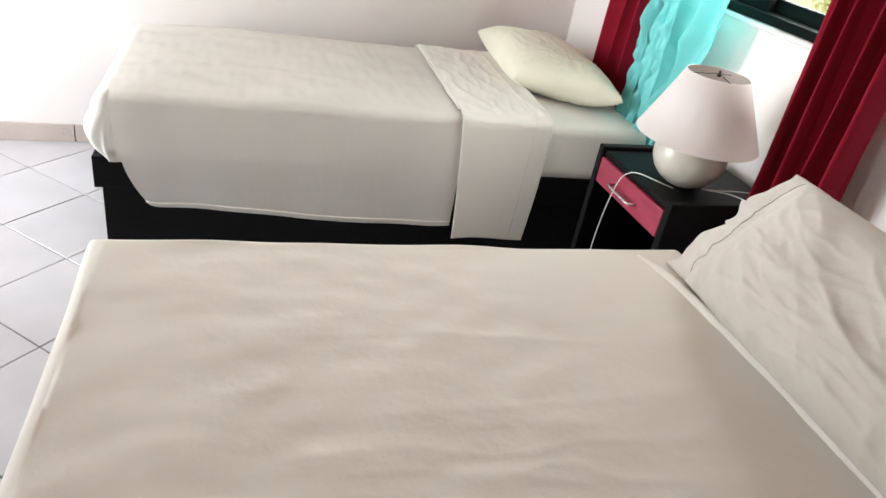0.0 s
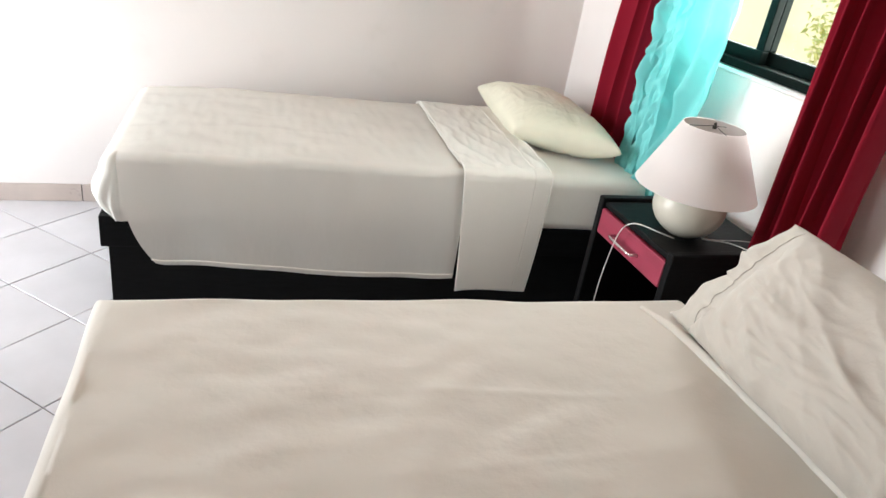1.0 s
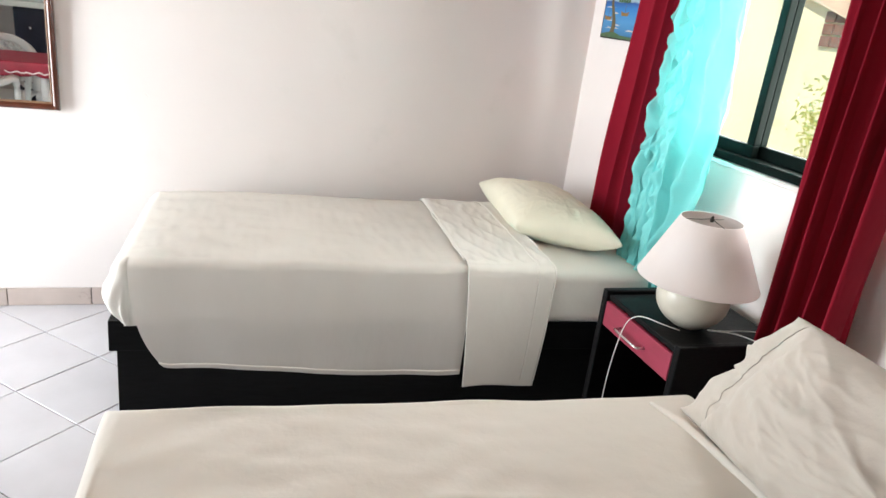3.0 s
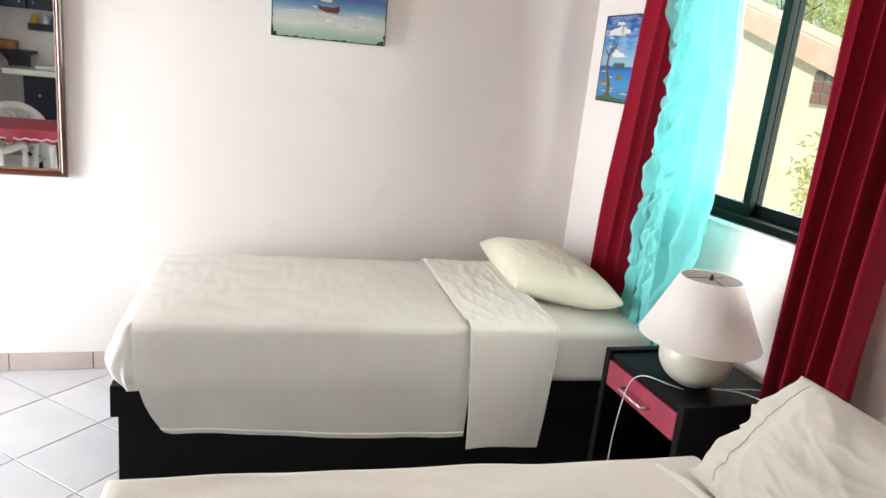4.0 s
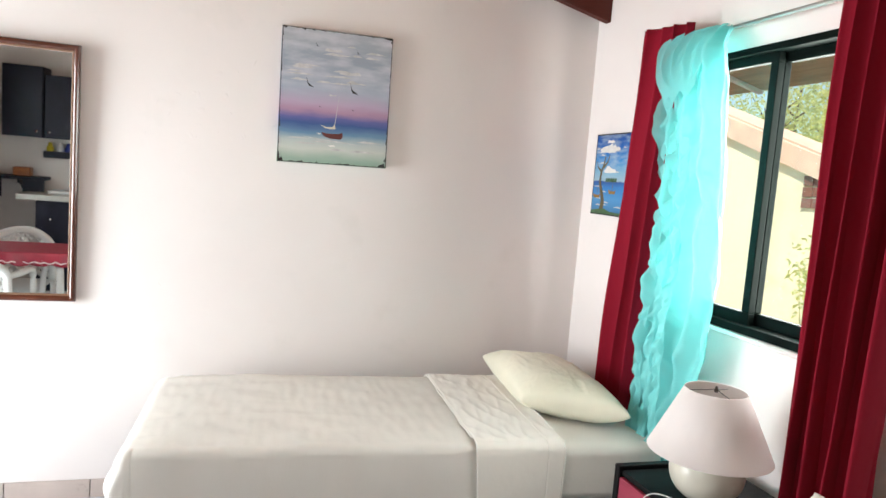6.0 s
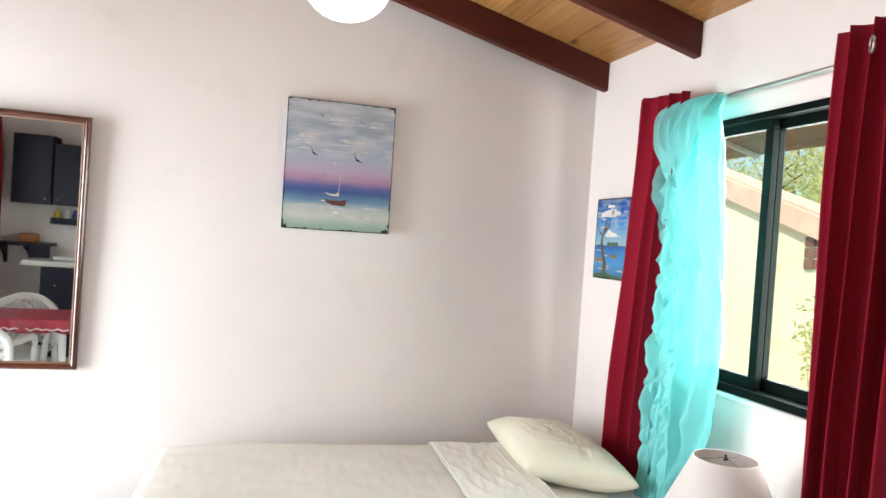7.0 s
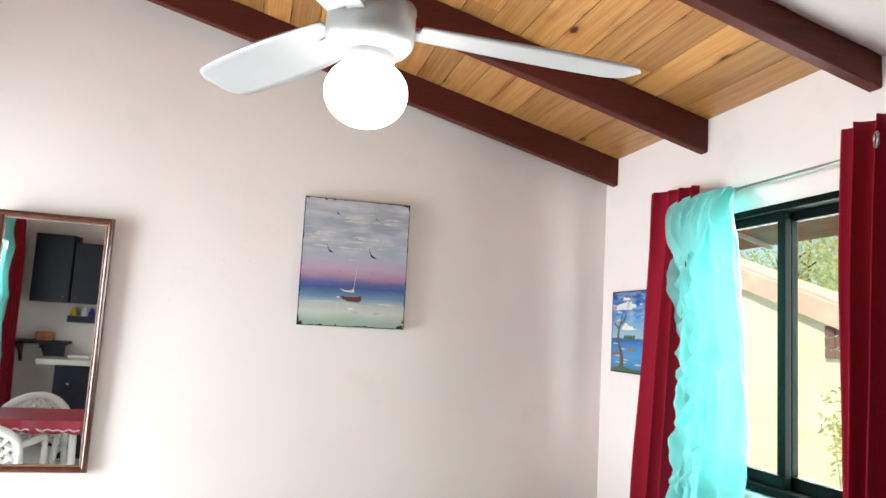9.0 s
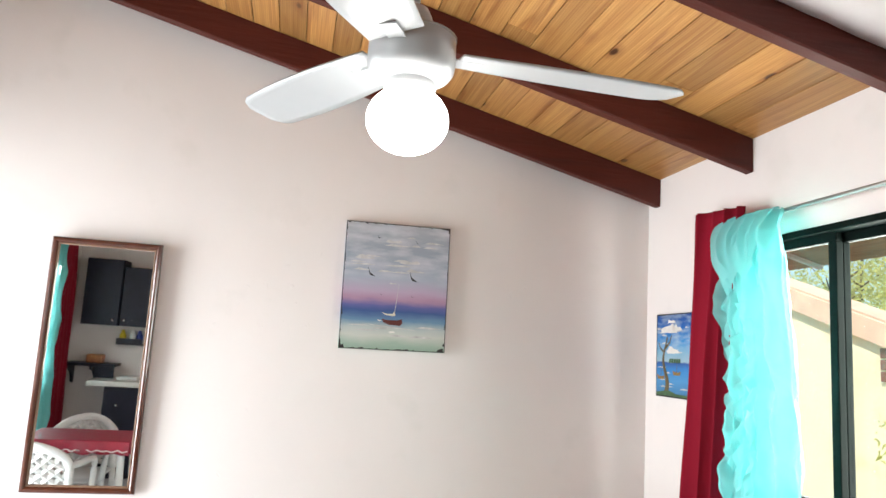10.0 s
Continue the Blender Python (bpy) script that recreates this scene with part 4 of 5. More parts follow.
def canvas_mat(name, stops, seed, cloud, cloud_at, sea=None):
    """Brushed bands of colour up the canvas, with soft clouds. Object z runs from 0 to 1 by the mapping."""
    m = bpy.data.materials.new(name)
    m.use_nodes = True
    n, l = m.node_tree.nodes, m.node_tree.links
    tc = n.new("ShaderNodeTexCoord")
    sp = n.new("ShaderNodeSeparateXYZ")
    l.new(tc.outputs["Generated"], sp.inputs[0])
    mp = n.new("ShaderNodeMapping")
    mp.inputs["Scale"].default_value = (2.2, 2.2, 9)
    mp.inputs["Location"].default_value = (seed, 0, seed)
    l.new(tc.outputs["Generated"], mp.inputs[0])
    no = n.new("ShaderNodeTexNoise")
    no.inputs["Scale"].default_value, no.inputs["Detail"].default_value = 1.6, 6
    l.new(mp.outputs[0], no.inputs[0])
    ma = n.new("ShaderNodeMath")
    ma.operation = "MULTIPLY_ADD"
    ma.inputs[1].default_value = 0.07
    l.new(no.outputs[0], ma.inputs[0])
    l.new(sp.outputs["Z"], ma.inputs[2])
    su = n.new("ShaderNodeMath")
    su.operation = "SUBTRACT"
    su.inputs[1].default_value = 0.035
    l.new(ma.outputs[0], su.inputs[0])
    r = n.new("ShaderNodeValToRGB")
    el = r.color_ramp.elements
    el[0].position, el[0].color = stops[0][0], (*stops[0][1], 1)
    el[1].position, el[1].color = stops[-1][0], (*stops[-1][1], 1)
    for p, c in stops[1:-1]:
        e = el.new(p)
        e.color = (*c, 1)
    l.new(su.outputs[0], r.inputs[0])
    cr = n.new("ShaderNodeValToRGB")
    cr.color_ramp.elements[0].position, cr.color_ramp.elements[1].position = 0.42, 0.82
    l.new(no.outputs[0], cr.inputs[0])
    band = n.new("ShaderNodeMapRange")
    band.inputs[1].default_value, band.inputs[2].default_value = cloud_at
    l.new(sp.outputs["Z"], band.inputs[0])
    mm = n.new("ShaderNodeMath")
    mm.operation = "MULTIPLY"
    l.new(cr.outputs[0], mm.inputs[0])
    l.new(band.outputs[0], mm.inputs[1])
    mx = n.new("ShaderNodeMixRGB")
    mx.inputs[2].default_value = (*cloud, 1)
    l.new(mm.outputs[0], mx.inputs[0])
    l.new(r.outputs[0], mx.inputs[1])
    b = n["Principled BSDF"]
    b.inputs["Roughness"].default_value = 0.5
    b.inputs["Specular IOR Level"].default_value = 0.2
    l.new(mx.outputs[0], b.inputs["Base Color"])
    bp = n.new("ShaderNodeBump")
    bp.inputs["Distance"].default_value = 0.001
    l.new(no.outputs[0], bp.inputs["Height"])
    l.new(bp.outputs[0], b.inputs["Normal"])
    return m


INK = mat("black_paint_edge", (0.02, 0.018, 0.016), 0.6, vary=0.2)
P_WHITE = mat("white_oil_paint", (0.72, 0.70, 0.66), 0.45, vary=0.08, scale=40)
P_HAZE = mat("pale_grey_oil_paint", (0.52, 0.51, 0.50), 0.45, vary=0.2, scale=30)
P_RED = mat("red_oil_paint", (0.11, 0.025, 0.022), 0.45, vary=0.25, scale=60)
P_CREAM = mat("cream_oil_paint", (0.62, 0.58, 0.46), 0.45, vary=0.1, scale=40)
P_BROWN = mat("brown_oil_paint", (0.11, 0.085, 0.035), 0.5, vary=0.3, scale=50)
P_OCHRE = mat("ochre_oil_paint", (0.26, 0.14, 0.03), 0.5, vary=0.25, scale=50)
P_GREEN = mat("green_oil_paint", (0.05, 0.12, 0.05), 0.5, vary=0.3, scale=50)

W, H = 0.511, 0.610
pic = thing("painting", (-1.339, -0.003, 1.886), "unframed canvas painting of a red sailboat under a hazy lilac sky", "painting")
pic.rotation_euler = (0, radians(-0.6), 0)
SEA1 = canvas_mat("seascape_paint", [(0.0, (0.28, 0.40, 0.31)), (0.05, (0.34, 0.44, 0.37)), (0.11, (0.56, 0.58, 0.53)), (0.17, (0.46, 0.51, 0.50)), (0.23, (0.15, 0.27, 0.40)), (0.30, (0.06, 0.11, 0.27)), (0.345, (0.13, 0.13, 0.33)), (0.40, (0.42, 0.26, 0.36)), (0.455, (0.46, 0.36, 0.48)), (0.56, (0.38, 0.42, 0.50)), (0.78, (0.31, 0.345, 0.41)), (1.0, (0.40, 0.415, 0.45))], 3, (0.62, 0.62, 0.66), (0.5, 0.62))
canvas = part("canvas", box(-W / 2, W / 2, -0.03, 0.0, -H / 2, H / 2, 0.002), SEA1, pic)


def pp(px, py):
    """From fractions of the canvas (right, down) to its plane."""
    return ((px - 0.5) * W, (0.5 - py) * H)


def shape(name, pts, material, parent, d=-0.0312):
    return part(name, flat([pp(*p) for p in pts], d), material, parent)


shape("painted_hull", [(0.385, 0.757), (0.43, 0.765), (0.53, 0.765), (0.575, 0.752), (0.58, 0.785), (0.56, 0.805), (0.46, 0.802), (0.40, 0.785)], P_RED, canvas)
shape("painted_sail", [(0.37, 0.705), (0.43, 0.717), (0.48, 0.715), (0.50, 0.695), (0.512, 0.728), (0.48, 0.732), (0.42, 0.727)], P_CREAM, canvas)
shape("painted_mast", [(0.498, 0.715), (0.529, 0.475), (0.5315, 0.475), (0.503, 0.72)], P_HAZE, canvas)
shape("painted_wave", [(0.20, 0.797), (0.40, 0.812), (0.62, 0.825), (0.76, 0.842), (0.60, 0.833), (0.38, 0.82)], P_HAZE, canvas)
shape("painted_wave", [(0.34, 0.765), (0.385, 0.77), (0.36, 0.778)], P_WHITE, canvas)
shape("painted_wave", [(0.45, 0.855), (0.50, 0.85), (0.52, 0.86), (0.47, 0.866)], P_WHITE, canvas)
for bx, by, s in ((0.255, 0.395, 1.0), (0.655, 0.415, 1.15), (0.31, 0.11, 0.45), (0.68, 0.135, 0.42), (0.36, 0.565, 0.3), (0.66, 0.57, 0.3)):
    shape("painted_bird", [(bx - 0.03 * s, by - 0.045 * s), (bx - 0.008 * s, by + 0.005 * s), (bx + 0.045 * s, by + 0.035 * s), (bx + 0.0, by + 0.028 * s), (bx - 0.014 * s, by + 0.012 * s)], INK, canvas)
for cx, cy, sx in ((0.19, 0.29, 0.09), (0.46, 0.15, 0.08), (0.66, 0.375, 0.07), (0.62, 0.31, 0.10), (0.47, 0.48, 0.035)):
    top = [(cx + sx * math.cos(a), cy - 0.32 * sx * math.sin(a) * (0.75 + 0.35 * math.sin(3.3 * a + 40 * cx))) for a in [i * math.pi / 16 for i in range(17)]]
    shape("painted_cloud", top + [(cx - 0.5 * sx, cy + 0.07 * sx), (cx + 0.4 * sx, cy + 0.05 * sx)], P_HAZE, canvas, -0.0306)
rr = random.Random(17)
for k in range(21):
    sky_part = k < 14
    cx, cy, sx = rr.uniform(0.12, 0.88), rr.uniform(0.07, 0.40) if sky_part else rr.uniform(0.80, 0.97), rr.uniform(0.04, 0.15)
    shape("painted_cloud" if sky_part else "painted_surf", [(cx - sx, cy + 0.003), (cx - 0.4 * sx, cy - rr.uniform(0.004, 0.014)), (cx + 0.3 * sx, cy - rr.uniform(0.003, 0.012)), (cx + sx, cy), (cx + 0.1 * sx, cy + rr.uniform(0.003, 0.008))], P_HAZE, canvas, -0.0305)
rr = random.Random(8)
for side in range(4):
    for k in range(12):
        s = k / 12
        e = s + rr.uniform(0.03, 0.09)
        d = rr.uniform(0.008, 0.018) * (2.4 if k in (0, 11) and rr.random() > 0.3 else 1)
        q = [(s, 0), (e, 0), (e - 0.01, d), (s + 0.012, d * 0.6)]
        q = [(a, b) if side == 0 else (a, 1 - b) if side == 1 else (b, a) if side == 2 else (1 - b, a) for a, b in q]
        shape("painted_edge", [(min(0.997, max(0.003, a)), min(0.997, max(0.003, b))) for a, b in q], INK, canvas, -0.0309)

for q in ([(0.001, 0.001), (0.999, 0.001), (0.999, 0.007), (0.001, 0.005)], [(0.001, 0.995), (0.999, 0.994), (0.999, 0.999), (0.001, 0.999)], [(0.001, 0.01), (0.007, 0.01), (0.009, 0.99), (0.001, 0.99)], [(0.993, 0.01), (0.999, 0.01), (0.999, 0.99), (0.991, 0.99)]):
    shape("painted_edge", q, INK, canvas, -0.0303)

pic2 = thing("painting", (-0.002, -0.29, 1.64), "small unframed canvas painting of a bare tree by blue water", "painting")
pic2.rotation_euler = (0, 0, radians(-90))
W, H = 0.30, 0.40
SEA2 = canvas_mat("lagoon_paint", [(0.0, (0.03, 0.06, 0.05)), (0.06, (0.06, 0.20, 0.40)), (0.2, (0.08, 0.28, 0.55)), (0.34, (0.04, 0.20, 0.50)), (0.41, (0.03, 0.09, 0.30)), (0.425, (0.32, 0.46, 0.55)), (0.52, (0.22, 0.42, 0.56)), (0.66, (0.04, 0.24, 0.56)), (0.85, (0.010, 0.10, 0.38)), (1.0, (0.008, 0.06, 0.26))], 9, (0.40, 0.50, 0.58), (0.52, 0.62))
canvas2 = part("canvas", box(-W / 2, W / 2, -0.018, 0.0, -H / 2, H / 2, 0.002), SEA2, pic2)


def bend(s):
    return 0.27 + 0.085 * math.sin(s * 7.0 + 0.4) * (1 - 0.4 * s) + 0.02 * s


def tree_pts():
    l, r = [], []
    for k in range(15):
        s = k / 14
        w = 0.050 * (1 - s) ** 1.3 + 0.016
        l.append((bend(s) - w, 0.96 - 0.68 * s))
        r.append((bend(s) + w, 0.96 - 0.68 * s))
    return l + r[::-1]


shape("painted_tree", tree_pts(), P_BROWN, canvas2, -0.0192)
for q in ([(0.28, 0.40), (0.40, 0.34), (0.46, 0.26), (0.475, 0.265), (0.42, 0.36), (0.30, 0.43)], [(0.26, 0.46), (0.12, 0.40), (0.07, 0.33), (0.06, 0.335), (0.10, 0.415), (0.25, 0.49)]):
    shape("painted_branch", q, P_BROWN, canvas2, -0.0189)
for cx, cy in ((0.14, 0.755), (0.62, 0.70)):
    shape("painted_boat", [(cx - 0.11, cy - 0.02), (cx - 0.03, cy), (cx + 0.06, cy), (cx + 0.13, cy - 0.015), (cx + 0.10, cy + 0.035), (cx - 0.08, cy + 0.035)], P_OCHRE, canvas2, -0.0195)
    shape("painted_spar", [(cx + 0.0, cy), (cx + 0.02, cy - 0.12), (cx + 0.028, cy - 0.12), (cx + 0.015, cy)], P_BROWN, canvas2, -0.0190)
for k in range(5):
    cx = 0.42 + 0.07 * k
    shape("painted_grove", [(cx - 0.03, 0.59), (cx - 0.015, 0.555), (cx + 0.015, 0.535), (cx + 0.045, 0.55), (cx + 0.035, 0.59)], P_GREEN, canvas2, -0.0192)
for cx, cy, sx in ((0.45, 0.11, 0.12), (0.38, 0.22, 0.26), (0.62, 0.20, 0.16), (0.5, 0.47, 0.2)):
    rr = random.Random(int(cx * 77))
    shape("painted_cloud", [(cx + sx * math.cos(a) * rr.uniform(0.8, 1.1), cy - 0.35 * sx * max(-0.15, math.sin(a)) * rr.uniform(0.5, 1.3)) for a in [i * math.pi / 9 for i in range(18)]], P_WHITE, canvas2, -0.0186)
rr = random.Random(31)
for k in range(16):
    sky_part = k < 9
    cx, cy, sx = rr.uniform(0.08, 0.9), rr.uniform(0.14, 0.52) if sky_part else rr.uniform(0.62, 0.90), rr.uniform(0.05, 0.16)
    shape("painted_cloud" if sky_part else "painted_ripple", [(cx - sx, cy + 0.004), (cx - 0.3 * sx, cy - rr.uniform(0.006, 0.018)), (cx + 0.4 * sx, cy - rr.uniform(0.004, 0.014)), (cx + sx, cy), (cx + 0.2 * sx, cy + 0.006)], P_HAZE, canvas2, -0.0184)
shape("painted_bank", [(0.0, 0.985), (0.02, 0.95), (0.2, 0.93), (0.42, 0.92), (0.6, 0.95), (0.95, 0.96), (0.99, 0.985)], P_GREEN, canvas2, -0.0198)
for q in ([(0.002, 0.002), (0.998, 0.002), (0.998, 0.014), (0.002, 0.018)], [(0.002, 0.982), (0.998, 0.985), (0.998, 0.998), (0.002, 0.998)], [(0.002, 0.02), (0.022, 0.02), (0.016, 0.98), (0.002, 0.98)]):
    shape("painted_edge", q, INK, canvas2, -0.0200)

MX0, MX1, MZ0, MZ1 = -2.868, -2.411, 0.900, 1.990
mir = thing("wall_mirror", ((MX0 + MX1) / 2, -0.004, MZ0), "tall mirror in a dark stained wooden frame", "mirror")
MW, MH = MX1 - MX0, MZ1 - MZ0
MTILT = 1.0
mir.rotation_euler = (radians(MTILT), 0, radians(-0.26))


def moulding(w, h, prof, material, name, parent):
    """Four mitred sides swept from a profile of (inset from the outer edge, height off the wall)."""
    for side in range(4):
        bm = bmesh.new()

        def f(u, v):
            i, d = prof[round(v * (len(prof) - 1))]
            c = [(-w / 2 + i, i), (w / 2 - i, i), (w / 2 - i, h - i), (-w / 2 + i, h - i)]
            a, b = c[side], c[(side + 1) % 4]
            return Vector((a[0] + (b[0] - a[0]) * u, -d, a[1] + (b[1] - a[1]) * u))

        grid(6, len(prof) - 1, f, bm)
        part(name, bm, material, parent, smooth=False)


moulding(MW, MH, [(0, 0.0), (0, 0.018), (0.003, 0.024), (0.009, 0.028), (0.016, 0.028), (0.022, 0.024), (0.025, 0.019)], FRAMEWOOD, "frame_side", mir)
moulding(MW, MH, [(0.025, 0.019), (0.027, 0.021), (0.030, 0.020), (0.033, 0.013), (0.034, 0.011)], LINER, "inner_bead", mir)
part("glass", box(-MW / 2 + 0.03, MW / 2 - 0.03, -0.012, -0.008, 0.03, MH - 0.03), MIRROR, mir, "clear silvered mirror glass")
part("backing", box(-MW / 2 + 0.004, MW / 2 - 0.004, -0.007, -0.001, 0.004, MH - 0.004), BLACK, mir)

# ---- ceiling fan ----
FX, FY = -1.602, -1.896
fan = thing("ceiling_fan", (FX, FY, 2.24), "white three-blade ceiling fan with a lit opal globe", "ceiling fan")
part("motor_housing", lathe([(0.0, 0.045), (0.06, 0.045), (0.088, 0.04), (0.097, 0.034), (0.098, 0.0), (0.098, -0.03), (0.095, -0.044), (0.086, -0.056), (0.06, -0.068), (0.0, -0.070)], 48), FANWHITE, fan, smooth=True)
part("motor_band", lathe([(0.0970, 0.036), (0.0990, 0.0355), (0.0990, 0.0325), (0.0970, 0.032)], 48), STEEL, fan, smooth=True)
part("neck_cover", lathe([(0.047, 0.045), (0.046, 0.06), (0.040, 0.085), (0.030, 0.105), (0.018, 0.112), (0.0, 0.112)], 32), FANWHITE, fan, smooth=True)
part("down_rod", tube([(0, 0, 0.10), (0, 0, ceil_z(FX) - 2.24 - 0.04)], 0.011, 14), FANWHITE, fan, smooth=True)
part("canopy", lathe([(0.012, ceil_z(FX) - 2.24 - 0.075), (0.03, ceil_z(FX) - 2.24 - 0.07), (0.06, ceil_z(FX) - 2.24 - 0.03), (0.066, ceil_z(FX) - 2.24 + 0.03)], 32), FANWHITE, fan, smooth=True)
part("lamp_fitter", lathe([(0.056, -0.07), (0.058, -0.085), (0.05, -0.092), (0.0, -0.092)], 32), FANWHITE, fan, smooth=True)
globe = part("globe", lathe([(0.05, -0.088)] + [(0.091 * math.cos(a), -0.156 + 0.076 * math.sin(a)) for a in [radians(58 - i * 148 / 18) for i in range(19)]], 40), GLOBE, fan, "glowing opal glass globe", True)


def blade_f(u, v):
    r = 0.105 + 0.555 * u
    w = 0.060 + 0.016 * math.sin(math.pi * min(1, u * 0.9)) + 0.008 * u
    if u > 0.9:
        w *= math.sqrt(max(0.02, 1 - ((u - 0.9) / 0.1) ** 2 * 0.75))
    s = (2 * v - 1) * w
    return Vector((r, s, 0.0 + 0.2 * s))


for k in range(3):
    a = radians(2 + 120 * k)
    rot = Matrix.Rotation(a, 4, "Z")
    bm = grid(24, 8, blade_f)
    bm.transform(rot)
    b = part("blade", bm, FANWHITE, fan, smooth=True)
    thicken(b, 0.006)
    arm = box(0.085, 0.16, -0.020, 0.020, -0.008, -0.003, 0.002)
    arm.transform(rot)
    part("blade_arm", arm, FANWHITE, b)

# ---- kitchenette and dining corner behind the camera ----
def cabinet(name, x0, x1, y0, y1, z0, z1, label, category, knob=None):
    c = thing(name, ((x0 + x1) / 2, y0, z0), label, category)
    o = Vector(((x0 + x1) / 2, y0, z0))
    part("body", box(x0 - o.x, x1 - o.x, 0, y1 - y0 - 0.02, 0, z1 - z0, 0.003), NAVY, c)
    d = part("door", box(x0 + 0.004 - o.x, x1 - 0.004 - o.x, y1 - y0 - 0.018, y1 - y0, 0.004, z1 - z0 - 0.004, 0.004), NAVY, c)
    if knob:
        kb = lathe([(0.0, 0.024), (0.010, 0.022), (0.013, 0.014), (0.006, 0.004), (0.006, 0.0)], 14)
        kb.transform(Matrix.Translation((knob[0] - o.x, y1 - y0, knob[1] - z0)) @ Matrix.Rotation(radians(-90), 4, "X"))
        part("knob", kb, CHROME, d, "small round metal knob", True)
    return c


KY = YS
cabinet("wall_cabinet", -3.99, -3.63, KY, KY + 0.32, 1.50, 2.19, "navy blue painted wall cabinet", "cabinet", (-3.68, 1.56))
cabinet("wall_cabinet", -3.62, -3.26, KY, KY + 0.30, 1.50, 2.12, "navy blue painted wall cabinet, lower than its neighbour", "cabinet", (-3.57, 1.56))
cabinet("wall_cabinet", -3.25, -2.85, KY, KY + 0.30, 1.50, 2.12, "navy blue painted wall cabinet", "cabinet", (-3.2, 1.56))
cabinet("base_cabinet", -3.64, -3.10, KY, KY + 0.52, 0.0, 0.90, "navy blue painted kitchen base cabinet", "cabinet", (-3.50, 0.72))
cabinet("base_cabinet", -3.09, -2.55, KY, KY + 0.52, 0.0, 0.90, "navy blue painted kitchen base cabinet", "cabinet", (-2.95, 0.72))
tagged(link("countertop", box(-3.80, -2.50, KY, KY + 0.56, 0.902, 0.955, 0.006), COUNTER), "pale thick kitchen countertop", "countertop")
shelf = thing("wall_shelf", (-3.85, KY, 1.07), "navy wall shelf with curved brackets", "shelf")
part("board", box(-0.27, 0.23, 0, 0.26, 0, 0.03, 0.004), NAVY, shelf)
for bx in (-0.25, -0.02):
    br = bmesh.new()
    pr = [(0.0, 0.0), (0.24, 0.0), (0.24, -0.035)] + [(0.24 - 0.20 * math.sin(a), -0.035 - 0.15 * (1 - math.cos(a))) for a in [i * math.pi / 16 for i in range(1, 9)]] + [(0.0, -0.20)]
    lo = [br.verts.new((bx, a, b)) for a, b in pr]
    hi = [br.verts.new((bx + 0.025, a, b)) for a, b in pr]
    br.faces.new(lo)
    br.faces.new(hi[::-1])
    for i in range(len(pr)):
        br.faces.new((lo[i], hi[i], hi[(i + 1) % len(pr)], lo[(i + 1) % len(pr)]))
    part("bracket", br, NAVY, shelf)
part("apron", box(0.03, 0.22, 0.22, 0.24, -0.12, -0.002), NAVY, shelf)
tagged(link("wooden_box", box(-3.93, -3.77, KY + 0.06, KY + 0.18, 1.102, 1.19, 0.012), ORANGEWOOD), "small orange varnished wooden box on the shelf", "box")
rack = thing("spice_rack", (-3.55, KY, 1.30), "small navy wall rack holding jars", "rack")
part("tray", box(-0.12, 0.14, 0, 0.12, 0, 0.015), NAVY, rack)
part("front_rail", box(-0.12, 0.14, 0.11, 0.12, 0.015, 0.07), NAVY, rack)
for jx, jm, jl in ((-3.62, YELLOWP, "yellow plastic bottle"), (-3.52, PLASTIC, "white plastic jar"), (-3.45, BLUEP, "blue plastic jar")):
    tagged(link("jar", lathe([(0.0, 0.0), (0.032, 0.0), (0.034, 0.01), (0.034, 0.09), (0.02, 0.11), (0.018, 0.14), (0.0, 0.141)], 18, (jx, KY + 0.06, 1.316)), jm, smooth=True), jl + " in the wall rack", "jar")
tagged(link("dish_rack", box(-3.56, -3.36, KY + 0.15, KY + 0.4, 0.956, 0.99, 0.01), PLASTIC), "low white dish tray on the countertop", "tray")
tagged(link("wall_outlet", box(-4.075, -4.03, KY, KY + 0.012, 1.80, 1.88, 0.004), COUNTER), "beige wall socket plate", "outlet")

# curtains at the window in the west wall
westc = curtain("curtain", (-4.20, -4.46), (-4.20, -4.70), 0.35, 4, 0.03, XW + 0.06, 33, "deep red curtain at the far window", ztop=2.5, eyelets=False)
rod2 = thing("curtain_rod", (XW + 0.075, -3.9, 2.455), "thin grey metal curtain rod at the far window", "curtain rod")
part("bar", tube([(0, -0.92, 0), (0, 0.95, 0)], 0.0075, 12), STEEL, rod2, smooth=True)
for y in (-0.90, 0.92):
    part("bracket", tube([(-0.075, y, -0.01), (-0.03, y, -0.012), (0.0, y, -0.008)], 0.006, 8), STEEL, rod2)
veil2 = thing("sheer_curtain", (XW + 0.085, -4.15, 2.463), "sheer aqua curtain at the far window", "curtain")


def veil2_f(u, v):
    return Vector((0.03 * math.sin(2 * math.pi * 4 * u + 2 * fuzz(u, v * 3, 1)) + 0.03 * fuzz(u * 3, v * 8, 5), 0.36 - 0.33 * u + 0.07 * abs(math.sin(v * 13 + 0.8 * fuzz(v * 5, 1, 2))) * u + 0.05 * fuzz(v * 4, u, 2), -1.95 * v))


part("voile", grid(60, 90, veil2_f), AQUA, veil2, smooth=True)

